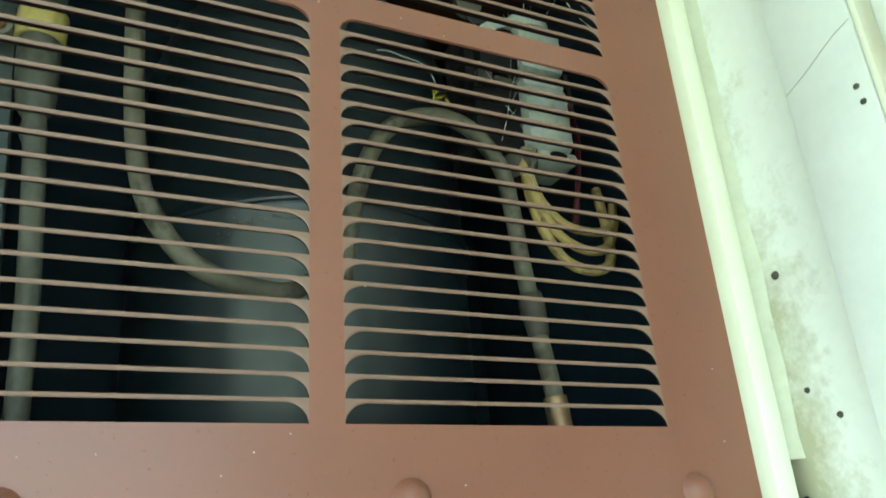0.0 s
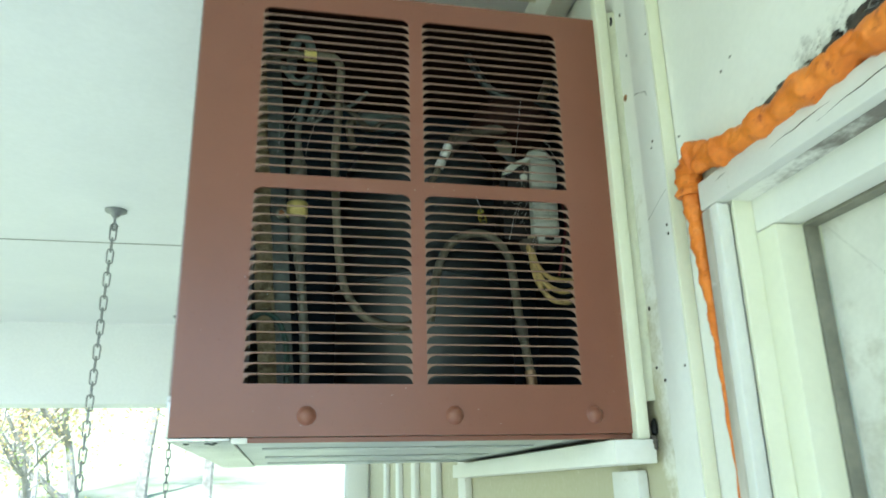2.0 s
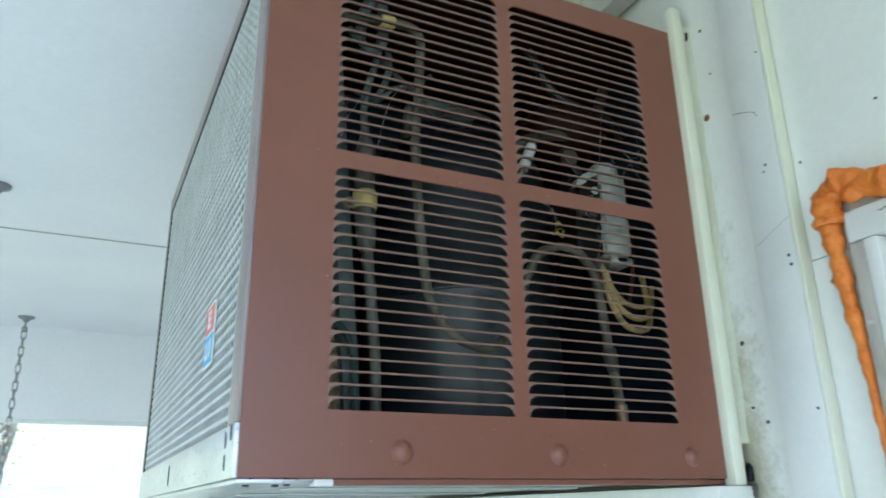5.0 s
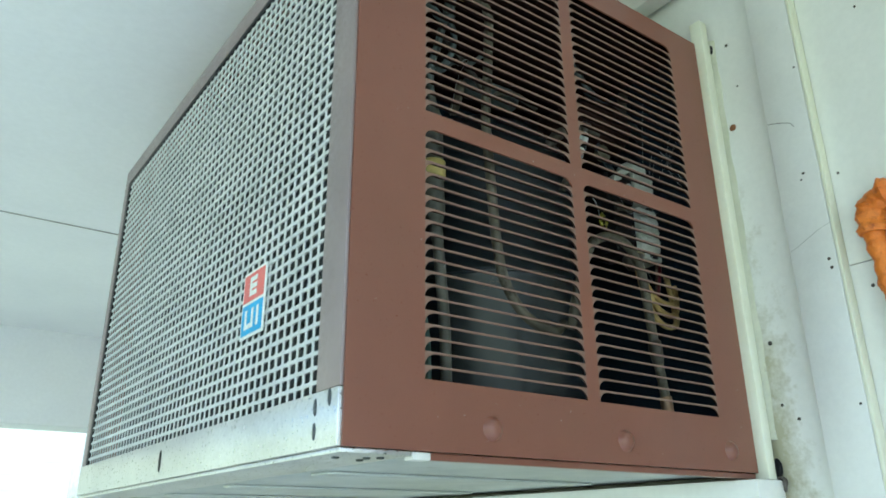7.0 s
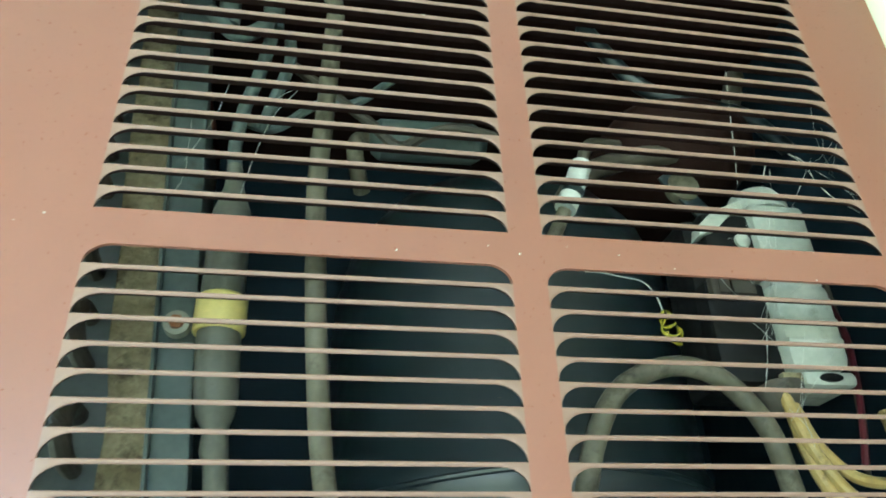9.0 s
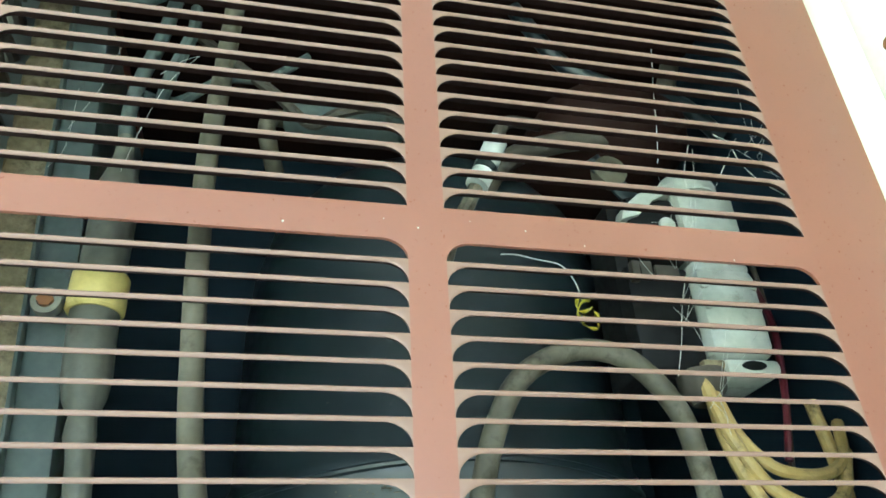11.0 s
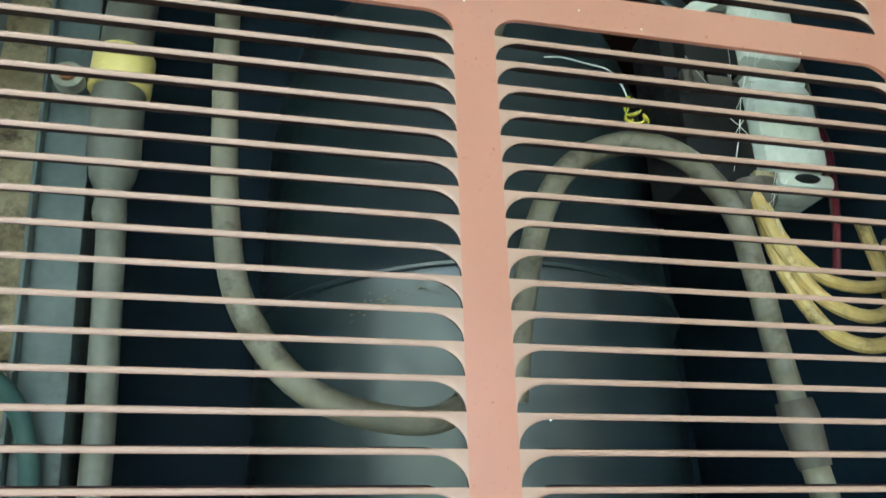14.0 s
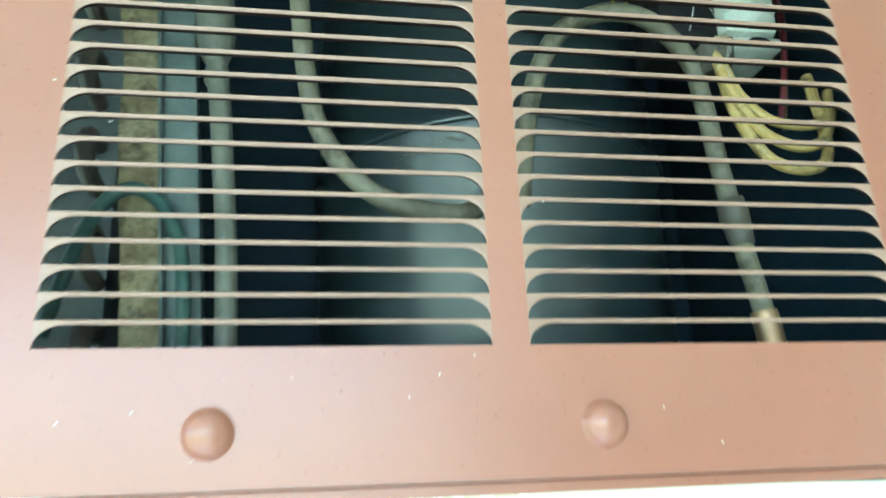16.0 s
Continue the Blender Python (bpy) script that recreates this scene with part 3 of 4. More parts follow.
def add_strip(bm, xs, lo, hi, y0=0.0, y1=T, back=0.0):
    """A plate between two edges, each a function of x."""
    rows = [[bm.verts.new((x, y, f(x))) for x in xs] for y, f in ((y0, lo), (y0, hi), (y1, hi), (y1, lo))]
    if back:
        for q in (0, 3):
            for v in rows[q]:
                v.co.y += back * min(1.0, min(v.co.x - xs[0], xs[-1] - v.co.x) / 0.0095)
    for q in range(4):
        a, b = rows[q], rows[(q + 1) % 4]
        for i in range(len(xs) - 1):
            bm.faces.new((a[i], a[i + 1], b[i + 1], b[i]))
    for i in (0, -1):
        bm.faces.new([r[i] for r in rows])


bm = bmesh.new()
top = ROWS[1] + 19 * P + SLOT
mid0 = ROWS[0] + 19 * P + SLOT
flat = lambda v: (lambda x: v)
add_strip(bm, [AX0, AX1], flat(0.0), flat(ROWS[0]))
add_strip(bm, [AX0, AX1], flat(mid0), flat(ROWS[1]))
add_strip(bm, [AX0, AX1], flat(top), flat(AZ1))
for z0 in ROWS:
    z1 = z0 + 19 * P + SLOT
    for x0, x1 in ((AX0, LANES[0][0]), (LANES[0][1], LANES[1][0]), (LANES[1][1], AX1)):
        add_strip(bm, [x0, x1], flat(z0), flat(z1))
    for x0, x1 in LANES:
        f = lambda x, x0=x0, x1=x1, z0=z0: z0 + 19 * P + slot_top(min(x - x0, x1 - x)) - 0.00005
        add_strip(bm, strip_x(x0, x1), f, flat(z1))
# folded edges along the foot, top and left side
bmesh.ops.remove_doubles(bm, verts=bm.verts[:], dist=0.00002)
add_box(bm, AX0, AX1 - 0.002, T + 0.0002, 0.012, 0.0002, 0.0014)
add_box(bm, AX0 + 0.065, AX1 - 0.006, 0.0035, 0.010, -0.0050, -0.0002, 0.0009)
panel = part("side_panel", bm, BROWN, ac, "brown enamelled louvred side panel", smooth=False)
for x0, x1 in LANES:
    sb = bmesh.new()
    xs = strip_x(x0, x1)
    rows = []
    for x in xs:
        u = min(x - x0, x1 - x)
        lo, k = slot_top(u) - 0.00005, min(1.0, u / 0.0095)
        h = P - lo
        d = 0.0050 * k
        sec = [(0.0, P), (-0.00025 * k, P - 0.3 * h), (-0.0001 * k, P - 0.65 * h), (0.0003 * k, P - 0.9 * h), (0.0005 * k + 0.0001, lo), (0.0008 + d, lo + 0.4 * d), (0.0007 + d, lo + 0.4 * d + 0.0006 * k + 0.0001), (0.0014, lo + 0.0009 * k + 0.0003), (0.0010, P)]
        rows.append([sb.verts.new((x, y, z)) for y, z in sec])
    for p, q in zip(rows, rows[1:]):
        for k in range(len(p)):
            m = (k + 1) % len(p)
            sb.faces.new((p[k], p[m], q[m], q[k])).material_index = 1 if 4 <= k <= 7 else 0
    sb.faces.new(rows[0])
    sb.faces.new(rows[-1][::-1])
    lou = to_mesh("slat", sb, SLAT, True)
    # tongue faces take the shade-darkened brown
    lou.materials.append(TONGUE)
    for z0 in ROWS:
        for k in range(19):
            s = new("slat", lou)
            s.location = (0, 0, z0 + k * P)
            s.parent = panel
for x in (-0.134, 0.001, 0.139):
    part("dimple", lathe([(0.0087, 0.0), (0.0081, 0.0006), (0.0074, 0.0020), (0.0060, 0.0038), (0.0040, 0.0051), (0.0018, 0.0057), (0.0, 0.0058)], 28, pose(x, 0.0001, 0.0178, 90)), BROWN, panel, "pressed round dimple")
bm = bmesh.new()
rnd = random.Random(12)
for k in range(26):
    bmesh.ops.create_icosphere(bm, subdivisions=1, radius=rnd.uniform(0.0002, 0.0005), matrix=Matrix.Translation((rnd.uniform(-0.24, 0.17), 0, rnd.choice((rnd.uniform(0.005, 0.044), rnd.uniform(0.235, 0.248), rnd.uniform(0.0, 0.46)))))  )
part("paint_chip", bm, WPLASTIC, panel, "tiny pale paint chips", kind="stuff")

# top, far side and base
part("top_cover", box(AX0, 0.19, 0.002, AY1, AZ1 - 0.002, AZ1 + 0.001), BROWN, ac, "brown top cover")
part("far_panel", box(AX0 + 0.002, 0.19, AY1 - 0.002, AY1, 0.0, AZ1 - 0.002), BROWN, ac)
part("base_pan", box(AX0 + 0.052, 0.182, 0.014, AY1 - 0.004, -0.0010, 0.0018, 0.0008), STEEL, ac, "grey galvanised base pan")
for y in (0.16, 0.36, 0.56):
    part("pan_rib", box(AX0 + 0.075, 0.13, y, y + 0.03, -0.0035, -0.0011, 0.001), STEEL, ac)
part("base_rail", box(AX0, AX0 + 0.0515, 0.0025, AY1, -0.0035, -0.0002, 0.0008), ALU, ac, "bare aluminium base rail")
part("base_cleat", box(AX0 + 0.052, AX0 + 0.066, 0.0022, 0.013, -0.0055, -0.0004, 0.001), WHITE, ac, "white corner tab")
for x, y in ((-0.238, 0.030), (-0.219, 0.024), (-0.216, 0.038), (-0.2125, 0.018)):
    part("screw", lathe([(0.0026, 0.0), (0.0024, -0.0012), (0.0005, -0.0014)], 10, Matrix.Translation((x, y, -0.0035))), DARKGREY, ac, "dark screw head")

# grille side: aluminium frame and wire grille
fx0, fx1 = AX0 - 0.0022, AX0 + 0.002
grille = part("grille_frame", box(fx0, fx1, 0.0018, 0.034, 0.036, AZ1, 0.0008), TAUPE, ac, "taupe metal corner post")
part("bottom_rail", box(fx0 - 0.001, fx1, 0.0018, AY1 + 0.002, 0.0, 0.0355, 0.0008), ALU, grille, "bare aluminium bottom rail")
part("top_rail", box(fx0, fx1, 0.0342, AY1 + 0.002, AZ1 - 0.022, AZ1 + 0.001, 0.0008), TAUPE, grille)
part("far_post", box(fx0, fx1, AY1 - 0.016, AY1 + 0.002, 0.0357, AZ1 - 0.0222, 0.0008), TAUPE, grille)
part("gasket", box(AX0 - 0.0018, AX0 + 0.002, 0.0345, AY1 - 0.0165, AZ1 - 0.0290, AZ1 - 0.0224, 0.0008), BLACK, grille, "dark green-black gasket")
part("gasket", box(AX0 - 0.0018, AX0 + 0.002, AY1 - 0.0290, AY1 - 0.0164, 0.0362, AZ1 - 0.0292, 0.0008), BLACK, grille)
for y, z in ((0.031, 0.026), (0.031, 0.011), (0.012, 0.030)):
    part("rivet_slot", lathe([(0.0030, 0.0), (0.0026, 0.0008), (0.0004, 0.001)], 10, pose(fx0 - 0.001, y, z, 0, -90, 0) @ Matrix.Diagonal((1.9, 0.6, 1, 1))), DARKGREY, grille, "dark slot in the aluminium")
part("rivet_slot", lathe([(0.0045, 0.0), (0.0040, 0.0006), (0.0004, 0.0008)], 14, pose(fx0 - 0.001, 0.352, 0.017, 0, -90, 0) @ Matrix.Diagonal((2.4, 0.75, 1, 1))), BLACK, grille, "long dark slot in the aluminium")
bm = bmesh.new()
gy0, gy1, gz0, gz1, py, pz = 0.032, AY1 - 0.015, 0.033, AZ1 - 0.018, 0.0119, 0.0099
ny, nz = int((gy1 - gy0) / py), int((gz1 - gz0) / pz)
verts, faces = [], []


def bar(p, q, w, d):
    """A flat strand from p to q (y, z), w wide and d deep."""
    v = Vector((q[0] - p[0], q[1] - p[1]))
    n = Vector((-v.y, v.x)).normalized() * w / 2
    i = len(verts)
    for x in (AX0 - 0.0006 - d / 2, AX0 - 0.0006 + d / 2):
        for c, s in ((p, 1), (q, 1), (q, -1), (p, -1)):
            verts.append((x, c[0] + n.x * s, c[1] + n.y * s))
    faces.extend([(i, i + 1, i + 2, i + 3), (i + 7, i + 6, i + 5, i + 4), (i, i + 4, i + 5, i + 1), (i + 3, i + 2, i + 6, i + 7)])


for j in range(nz + 1):
    for i in range(ny):
        s = 0.0003 if i % 2 else -0.0003
        bar((gy0 + i * py, gz0 + j * pz + s), (gy0 + (i + 1) * py, gz0 + j * pz - s), 0.0026, 0.0016)
for i in range(ny + 1):
    for j in range(nz):
        bar((gy0 + i * py, gz0 + j * pz), (gy0 + i * py, gz0 + (j + 1) * pz), 0.0032, 0.0008)
# webs in the corners, which round the openings
for i in range(ny + 1):
    for j in range(nz + 1):
        y, z = gy0 + i * py, gz0 + j * pz
        bar((y - 0.0026, z), (y + 0.0026, z), 0.0040, 0.0012)
me = bpy.data.meshes.new("wire_grille")
me.from_pydata(verts, [], faces)
me.materials.append(GRILLE)
wire = new("wire_grille", me)
wire.parent = grille
tagged(wire, "pale metal grille of small square openings", kind="stuff")
stick = part("sticker", box(AX0 - 0.0034, AX0 - 0.0022, 0.128, 0.173, 0.097, 0.153), STICK_W, grille, "small red and blue sticker")
part("red_field", box(AX0 - 0.0038, AX0 - 0.0034, 0.1305, 0.1705, 0.127, 0.1505), STICK_R, stick)
part("blue_field", box(AX0 - 0.0038, AX0 - 0.0034, 0.1305, 0.1705, 0.0995, 0.1245), STICK_B, stick)
bm = bmesh.new()
add_box(bm, AX0 - 0.0041, AX0 - 0.0038, 0.154, 0.158, 0.131, 0.147)
for z in (0.131, 0.137, 0.143):
    add_box(bm, AX0 - 0.0041, AX0 - 0.0038, 0.144, 0.1539, z, z + 0.004)
part("mark", bm, STICK_W, stick)
bm = bmesh.new()
for y in (0.137, 0.147, 0.160):
    add_box(bm, AX0 - 0.0041, AX0 - 0.0038, y, y + 0.004, 0.104, 0.120)
add_box(bm, AX0 - 0.0041, AX0 - 0.0038, 0.1511, 0.1599, 0.104, 0.108)
part("mark", bm, STICK_W, stick)
# condenser coil behind the grille
coil = part("condenser_coil", box(AX0 + 0.034, AX0 + 0.060, 0.075, AY1 - 0.03, 0.012, AZ1 - 0.012), COILM, ac, "dull condenser coil behind the grille")
bm = bmesh.new()
for k in range(150):
    y = 0.077 + k * 0.0039
    add_box(bm, AX0 + 0.030, AX0 + 0.0342, y, y + 0.0008, 0.014, AZ1 - 0.014)
part("fin", bm, COILM, coil, "thin coil fins", smooth=False, kind="stuff")

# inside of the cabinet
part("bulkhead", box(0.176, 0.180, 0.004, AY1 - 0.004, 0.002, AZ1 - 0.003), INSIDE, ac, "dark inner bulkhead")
# dark sheet added in place of shade below the cover
part("top_shade_sheet", box(AX0 + 0.062, 0.176, 0.003, 0.255, AZ1 - 0.0045, AZ1 - 0.0022), TONGUE, ac, "dark sheet added for the shade under the top cover")
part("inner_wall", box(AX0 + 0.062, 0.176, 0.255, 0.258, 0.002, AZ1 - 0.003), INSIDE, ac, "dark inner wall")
SHEAR = Matrix(((1, 0, -0.075, 0.016), (0, 1, 0, 0), (0, 0, 1, 0), (0, 0, 0, 1)))


def leaning(bm):
    bm.transform(SHEAR)
    return bm


bm = bmesh.new()
bmesh.ops.create_grid(bm, x_segments=8, y_segments=60, size=0.5)
bm.transform(pose(-0.1828, 0.0640, AZ1 / 2, 90) @ Matrix.Diagonal((0.0175, AZ1 - 0.008, 1, 1)))
for v in bm.verts:
    v.co.y += 0.004 * noise.noise(v.co * 55) + 0.0025 * noise.noise(v.co * 160)
    v.co.x += 0.003 * noise.noise(v.co * 40)
bmesh.ops.solidify(bm, geom=bm.faces[:], thickness=0.016)
for v in bm.verts:
    v.co.z = min(max(v.co.z, 0.006), AZ1 - 0.006)
part("insulation", leaning(bm), INSUL, ac, "torn beige insulation board")
post = part("steel_post", leaning(box(-0.1735, -0.1575, 0.058, 0.070, 0.002, AZ1 - 0.004, 0.0012)), POST, ac, "blue-grey steel upright")
part("flange", leaning(box(-0.1735, -0.1720, 0.052, 0.0578, 0.002, AZ1 - 0.004, 0.0005)), POST, post)
for k in range(9):
    z = 0.045 + 0.043 * k
    part("return_bend", leaning(tube([(-0.2035, 0.078, z), (-0.2035, 0.060, z + 0.002), (-0.2035, 0.053, z + 0.011), (-0.2035, 0.060, z + 0.020), (-0.2035, 0.078, z + 0.022)], 0.0042, 10, 5)), TUBE, ac, "dull coil return bend")
comp = part("compressor", lathe([(0.102, 0.004), (0.105, 0.012), (0.105, 0.165), (0.1075, 0.169), (0.1075, 0.180), (0.105, 0.184), (0.1045, 0.275), (0.102, 0.30), (0.094, 0.33), (0.078, 0.352), (0.055, 0.367), (0.028, 0.374), (0.0, 0.376)], 56, Matrix.Translation((0.006, 0.178, 0))), DARKGREY, ac, "dark domed compressor shell")
part("weld_seam", tube([(0.006 + 0.1075 * math.cos(a), 0.178 + 0.1075 * math.sin(a), 0.1745 + 0.002 * math.sin(3 * a)) for a in [math.pi * (1 + k / 16) for k in range(17)]], 0.0017, 8, 3), DARKGREY, comp, "rough weld seam")
dust = bmesh.new()
rnd = random.Random(77)
for k in range(150):
    u = rnd.random()
    a = math.pi * (1.28 + 0.26 * u) if k < 90 else math.pi * rnd.uniform(1.22, 1.80)
    z = (0.160 + 0.017 * u + rnd.gauss(0, 0.0022)) if k < 90 else rnd.uniform(0.11, 0.25)
    r = rnd.uniform(0.00012, 0.00042) * (1.0 if k < 90 else 0.6)
    bmesh.ops.create_icosphere(dust, subdivisions=1, radius=1, matrix=Matrix.Translation((0.006 + 0.1062 * math.cos(a), 0.178 + 0.1062 * math.sin(a), z)) @ Matrix.Rotation(a, 4, "Z") @ Matrix.Diagonal((r * 0.7, r * rnd.uniform(1.5, 5), r, 1)))
part("dust", dust, HOSE, comp, "dry dust and lint along the seam", kind="stuff")
part("terminal_cover", box(0.072, 0.104, 0.058, 0.086, 0.208, 0.300, 0.004), BLACK, comp, "black terminal cover")
part("stub", lathe([(0.009, 0), (0.009, 0.006), (0.0, 0.0075)], 20, pose(0.083, 0.0700, 0.325, 90)), HOSE, comp, "round grey stub")
# capacitor with its black relay, white relay cap above
cap = part("capacitor", box(0.1045, 0.1365, 0.045, 0.078, 0.2150, 0.2600, 0.0055), WPLASTIC, ac, "white ribbed plastic capacitor housing")
for z in (0.2265, 0.2370, 0.2475):
    part("rib", box(0.1058, 0.1352, 0.0446, 0.060, z, z + 0.0040, 0.0018), WPLASTIC, cap)
part("foot", box(0.110, 0.1375, 0.0465, 0.078, 0.2070, 0.2147, 0.0030), WPLASTIC, cap, "pale lower foot")
part("slot", lathe([(0.0045, 0.0), (0.0045, 0.0010), (0.0, 0.0012)], 20, pose(0.1230, 0.0465, 0.2108, 90) @ Matrix.Diagonal((1.3, 0.45, 1, 1))), BLACK, cap, "dark oval slot in the foot")
part("top_lip", box(0.1050, 0.1345, 0.0458, 0.0778, 0.2570, 0.2630, 0.0026), WPLASTIC, cap, "rounded upper lip")
part("terminal", box(0.0735, 0.0775, 0.0455, 0.0498, 0.2500, 0.2600, 0.0006), TUBE, cap, "grey tab")
part("edge", box(0.0990, 0.1090, 0.0462, 0.0520, 0.2090, 0.2130, 0.0006), INSUL, cap, "tan lower edge")
part("relay", box(0.0725, 0.1040, 0.0500, 0.0780, 0.2090, 0.2600, 0.002), BLACK, cap, "black relay box")
part("terminal", box(0.0785, 0.0845, 0.0470, 0.0498, 0.2525, 0.2610, 0.0006), TUBE, cap, "grey terminal blade")
part("terminal", box(0.0865, 0.0985, 0.0480, 0.0498, 0.2530, 0.2600, 0.0006), TUBE, cap, "dull terminal blade")
part("boot", lathe([(0.006, -0.010), (0.010, -0.004), (0.011, 0.004), (0.0, 0.006)], 18, pose(0.102, 0.056, 0.206)), TUBE, cap, "brown rubber boot")
upper = part("relay_cap", box(0.1065, 0.1385, 0.048, 0.080, 0.272, 0.3065, 0.004), WPLASTIC, ac, "white relay cap")
part("cap_top", lathe([(0.0165, 0), (0.0160, 0.007), (0.0120, 0.0135), (0.006, 0.0165), (0.0, 0.017)], 24, pose(0.1215, 0.064, 0.3060)), WPLASTIC, upper)
bm = bmesh.new()
out = [(0.0745, 0.2835), (0.0760, 0.2900), (0.0850, 0.2985), (0.1060, 0.3080), (0.1062, 0.3035), (0.0925, 0.2955), (0.0840, 0.2870)]
fr = [bm.verts.new((x, 0.0475, z)) for x, z in out]
bk = [bm.verts.new((x, 0.0560, z)) for x, z in out]
bm.faces.new(fr)
bm.faces.new(bk[::-1])
for k in range(len(out)):
    bm.faces.new((fr[k], fr[(k + 1) % len(out)], bk[(k + 1) % len(out)], bk[k]))
part("side_plate", bm, WPLASTIC, upper, "white sloping plate", smooth=False)
part("bracket", box(0.0790, 0.1062, 0.0500, 0.0780, 0.264, 0.2995, 0.003), BLACK, upper, "black bracket")
part("rivet", lathe([(0.0042, 0), (0.0040, 0.0015), (0.0, 0.0022)], 16, pose(0.0985, 0.0498, 0.2830, 90)), WPLASTIC, upper, "pale round rivet")

# hoses, pipes and wires
part("drain_hose", tube([(-0.222, 0.034, 0.388), (-0.200, 0.028, 0.391), (-0.170, 0.021, 0.3935), (-0.141, 0.019, 0.3945), (-0.122, 0.019, 0.3955), (-0.1125, 0.019, 0.3915), (-0.1085, 0.0195, 0.381), (-0.1090, 0.020, 0.363), (-0.1105, 0.0210, 0.3236), (-0.1125, 0.0230, 0.2797), (-0.1110, 0.0220, 0.2359), (-0.1088, 0.0220, 0.2010), (-0.1053, 0.0220, 0.1643), (-0.0992, 0.0220, 0.1381), (-0.0844, 0.0220, 0.1167), (-0.0660, 0.0230, 0.1071), (-0.0415, 0.0270, 0.1055), (-0.0255, 0.0330, 0.1157)], 0.0042, 14, 8), HOSE, ac, "grey hose mottled for grime and slat shade")
arch = part("suction_pipe", tube([(-0.0132, 0.0360, 0.1133), (-0.0103, 0.0290, 0.1465), (-0.0037, 0.0240, 0.1742), (0.0089, 0.0230, 0.1943), (0.0304, 0.0220, 0.2041), (0.0509, 0.0210, 0.2000), (0.0666, 0.0210, 0.1812), (0.0711, 0.0210, 0.1579), (0.0738, 0.0210, 0.1283), (0.0769, 0.0210, 0.1041), (0.0805, 0.0210, 0.0808), (0.0837, 0.0210, 0.0592), (0.0855, 0.0210, 0.0341), (0.0861, 0.0240, 0.0107)], 0.0043, 14, 8), HOSE, ac, "arched grey-brown pipe")
part("coupling", tube([(0.0758, 0.0210, 0.1122), (0.0774, 0.0210, 0.1014), (0.0789, 0.0210, 0.0915)], lambda u: 0.0064 - 0.002 * abs(u - 0.3), 14, 6), TUBE, arch, "swollen pipe joint")
part("coupling", tube([(0.0832, 0.0210, 0.0628), (0.0846, 0.0210, 0.0503), (0.0853, 0.0210, 0.0395)], 0.0055, 12, 5), COPPER, arch, "copper pipe joint")


def radii(*r):
    """Radius along a tube, from one value for each of its points."""
    def at(u):
        k = min(int(u * (len(r) - 1)), len(r) - 2)
        f = u * (len(r) - 1) - k
        return r[k] + (r[k + 1] - r[k]) * f
    return at


drier = part("filter_drier", tube([(-0.1500, 0.050, 0.306), (-0.1494, 0.050, 0.296), (-0.1490, 0.050, 0.286), (-0.1488, 0.050, 0.278), (-0.1487, 0.050, 0.260), (-0.1486, 0.050, 0.241), (-0.1480, 0.050, 0.218), (-0.1466, 0.050, 0.198), (-0.1459, 0.050, 0.189), (-0.1453, 0.050, 0.183)],
                                  radii(0.0034, 0.0040, 0.0066, 0.0088, 0.0089, 0.0089, 0.0089, 0.0087, 0.0074, 0.0046), 18, 6), DRIER, ac, "brown-grey filter drier with tapered ends")
part("outlet_pipe", tube([(-0.1453, 0.050, 0.184), (-0.1450, 0.050, 0.176), (-0.1435, 0.050, 0.168), (-0.140, 0.050, 0.13), (-0.137, 0.050, 0.09), (-0.134, 0.052, 0.004)], radii(0.0047, 0.0056, 0.0047, 0.0046, 0.0046, 0.0046), 14, 6), DRIER, drier, "narrow grey pipe")
part("inlet_pipe", tube([(-0.1500, 0.050, 0.304), (-0.1510, 0.050, 0.318), (-0.1490, 0.049, 0.338), (-0.1430, 0.047, 0.362), (-0.1385, 0.043, 0.386)], 0.0033, 12, 6), POST, drier, "thin blue-grey pipe")
clamp = part("yellow_band", lathe([(0.0098, 0), (0.0106, 0.001), (0.0106, 0.015), (0.0098, 0.016)], 28, pose(-0.1484, 0.050, 0.2225)), YCAP, drier, "yellow plastic band clamp")
part("clamp_ear", lathe([(0.0052, 0), (0.0052, 0.005), (0.003, 0.0052), (0.0028, 0.003), (0.0, 0.003)], 18, pose(-0.1642, 0.0485, 0.2245, 90)), GRIME_SHADE, clamp, "round tarnished clamp ear")
part("bolt", lathe([(0.0030, 0), (0.0030, 0.0062), (0.0, 0.0066)], 6, pose(-0.1642, 0.0482, 0.2245, 90)), RUST, clamp, "rusty bolt")
# pipework at the top left
sleeve = part("yellow_sleeve", lathe([(0.0052, 0), (0.0060, 0.0008), (0.0060, 0.0122), (0.0052, 0.013)], 22, pose(-0.1345, 0.019, 0.3945, 0, -90, 0)), YCAP, ac, "dull yellow plastic sleeve on the hose")
part("return_bend", tube([(-0.160, 0.040, 0.384), (-0.1595, 0.034, 0.405), (-0.1545, 0.030, 0.4185), (-0.1480, 0.029, 0.4215), (-0.1420, 0.030, 0.4160), (-0.1390, 0.034, 0.402), (-0.1385, 0.040, 0.384)], 0.0052, 14, 6), POST, ac, "grey copper return bend")
part("return_bend", tube([(-0.1690, 0.040, 0.392), (-0.1635, 0.032, 0.379), (-0.1560, 0.029, 0.3680), (-0.1480, 0.029, 0.3690), (-0.1410, 0.031, 0.3780), (-0.1385, 0.038, 0.392)], 0.0036, 12, 6), POST, ac, "small grey return bend")
part("return_bend", tube([(-0.1300, 0.048, 0.386), (-0.1290, 0.044, 0.368), (-0.1320, 0.043, 0.352), (-0.1360, 0.046, 0.340), (-0.1400, 0.056, 0.334)], 0.003, 10, 6), POST, ac)
